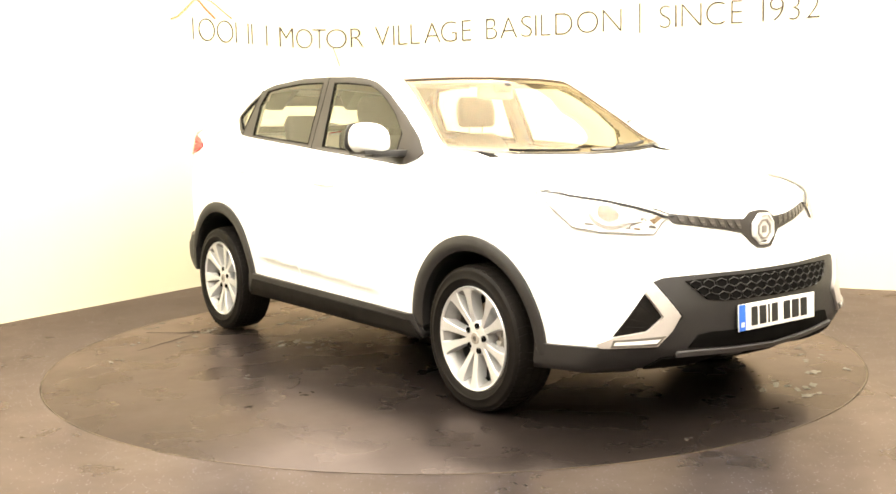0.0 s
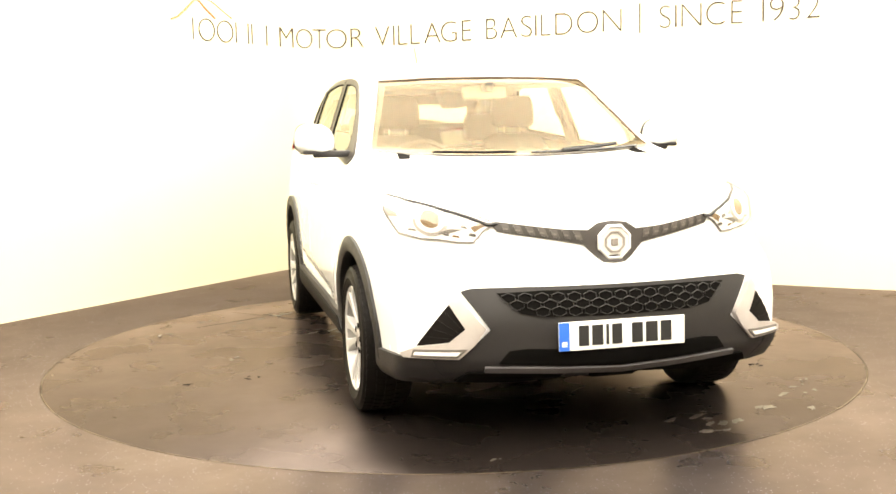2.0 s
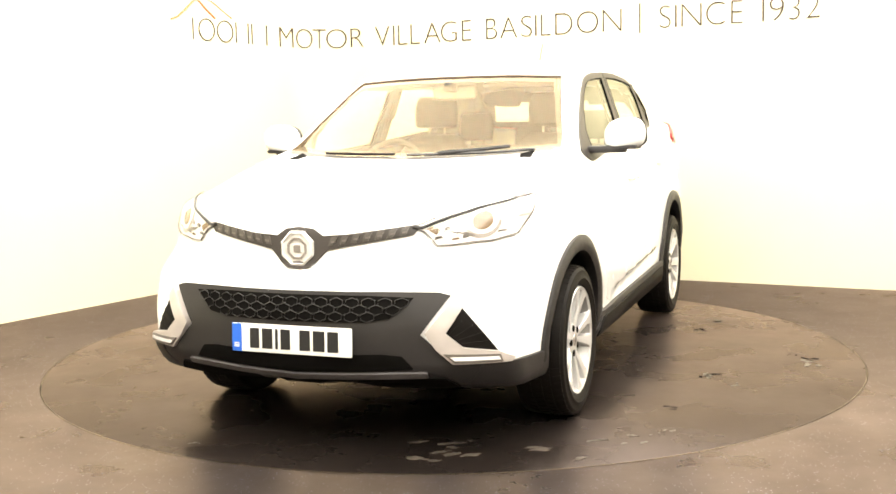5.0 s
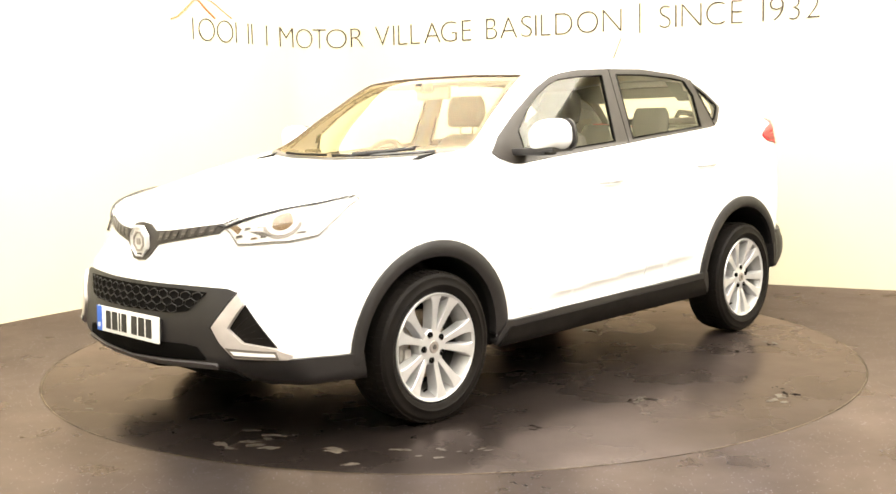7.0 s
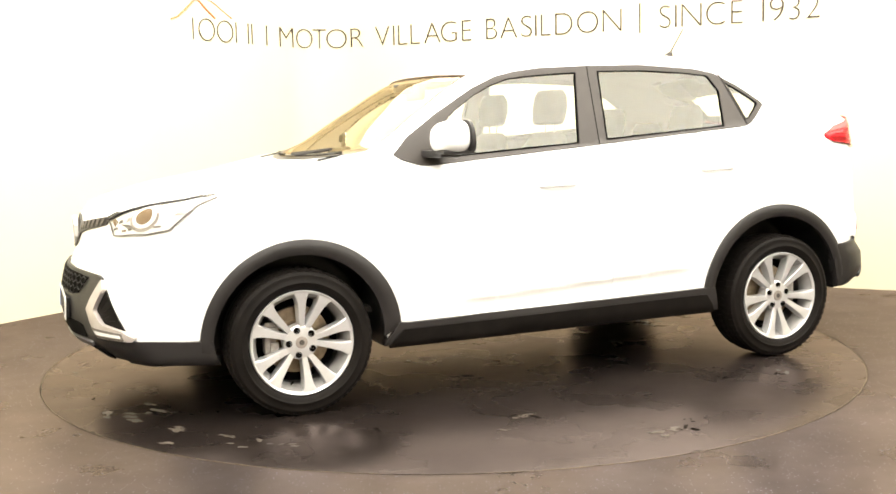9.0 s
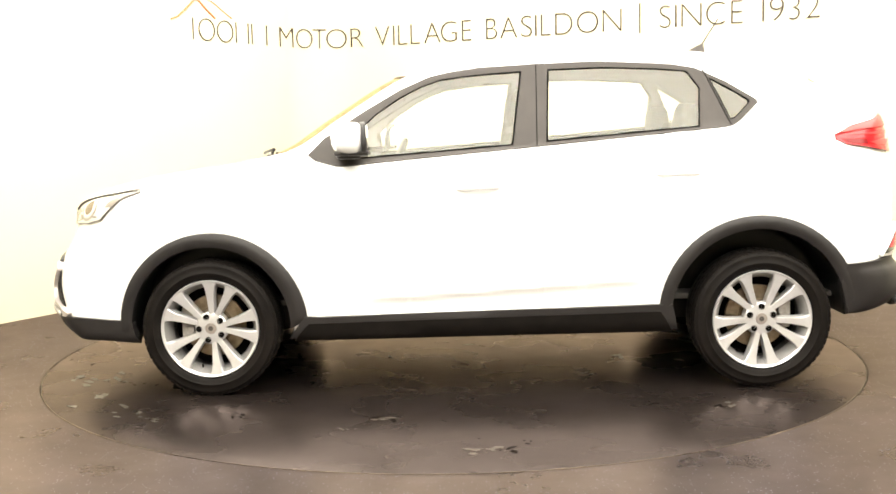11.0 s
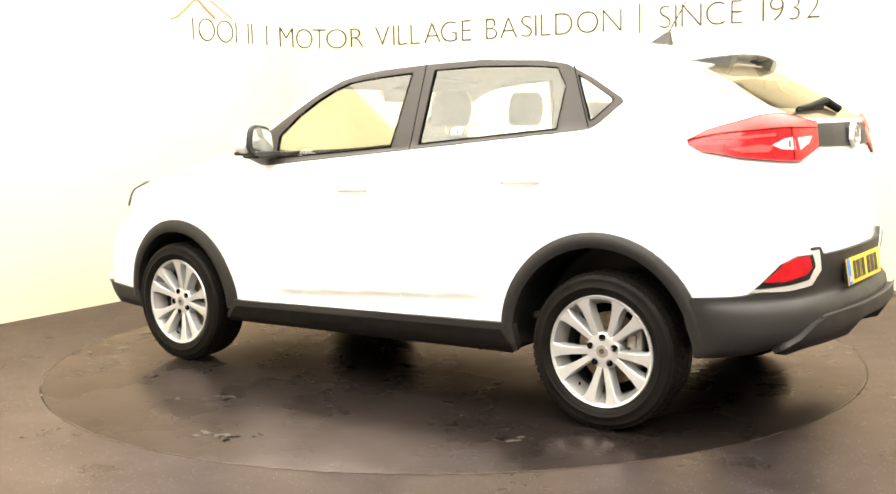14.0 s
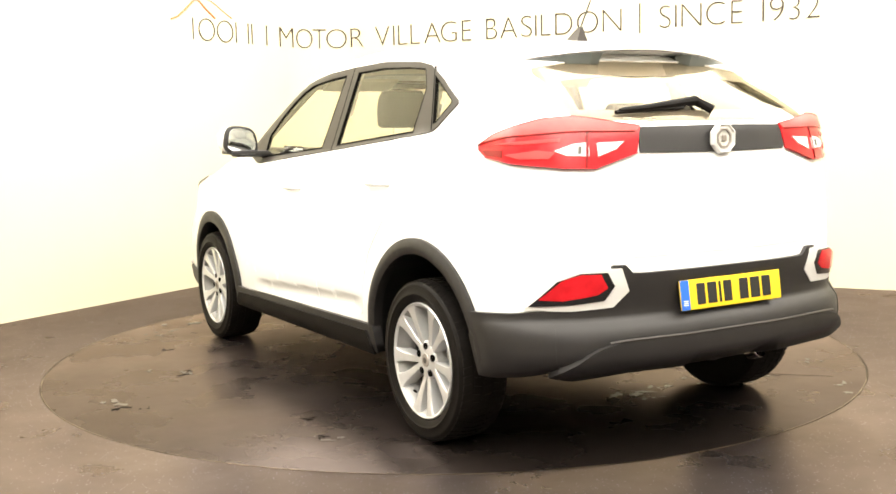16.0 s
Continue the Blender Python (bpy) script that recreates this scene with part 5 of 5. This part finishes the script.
for x, y, size in PALE:
    a = math.atan2(y, x) + 1.57
    for k in range(1 + size):
        sx, sy = rnd.gauss(0, 0.018 * size), rnd.gauss(0, 0.008 * size)
        px, py = x + sx * math.cos(a) - sy * math.sin(a), y + sx * math.sin(a) + sy * math.cos(a)
        if math.hypot(px, py) < 2.2:
            pale.append(blot(px, py, rnd.uniform(0.003, 0.004 + 0.004 * size), len(pale), 0.0021, rnd.uniform(1.2, 3.5), a + rnd.gauss(0, 0.4)))
for x, y, size in DARK:
    for k in range(size):
        grit.append(blot(x + rnd.gauss(0, 0.02), y + rnd.gauss(0, 0.02), rnd.uniform(0.003, 0.005 + 0.002 * size), 100 + len(grit), 0.0023, rnd.uniform(1, 4), rnd.uniform(0, 3)))
# long thin dark lines for the deck's panel seams
for x0, y0, x1, y1 in ((-1.2, -1.4, -1.42, -1.02), (-1.5, -0.98, -1.68, -1.16), (-1.05, -0.62, -1.5, -0.95)):
    grit.append(blot((x0 + x1) / 2, (y0 + y1) / 2, 0.0016, 300 + len(grit), 0.0023, math.hypot(x1 - x0, y1 - y0) / 0.0028, math.atan2(y1 - y0, x1 - x0)))
tagged(part("worn_patch", joined(*pale), M_SCUFF, table, "pale worn scuffs"), kind="stuff")
tagged(part("grit", joined(*grit), M_DIRT, table, "black grit flecks and thin dark seam lines"), kind="stuff")

# ---- what turns ----
SPIN = [(0.0, -53.2), (0.5, -58.0), (1.0, -64.05), (1.5, -69.7), (2.0, -75.8), (2.5, -81.4), (3.0, -87.45), (3.5, -93.15), (4.0, -99.3), (4.5, -105.0), (5.0, -110.85), (5.5, -116.65), (6.0, -122.5),
        (6.5, -128.35), (7.0, -134.4), (7.5, -140.05), (8.0, -146.0), (8.5, -151.55), (9.0, -157.4), (9.5, -163.25), (10.0, -169.1), (10.5, -174.95), (11.0, -180.8), (11.5, -186.45), (12.0, -192.45), (12.5, -198.1),
        (13.0, -204.1), (13.5, -209.75), (14.0, -215.75), (14.5, -221.35), (15.0, -227.45), (15.5, -233.2), (16.0, -239.35)]


def motions():
    """The deck turns at an even pace and carries the car, which stands a little off its centre."""
    walk(table, [(t, pose(0, 0, 0, 0, 0, a)) for t, a in SPIN])
    walk(car, [(t, pose(0, 0, 0, 0, 0, a) @ pose(-0.167, 0.140, 0.001)) for t, a in SPIN])


motions()
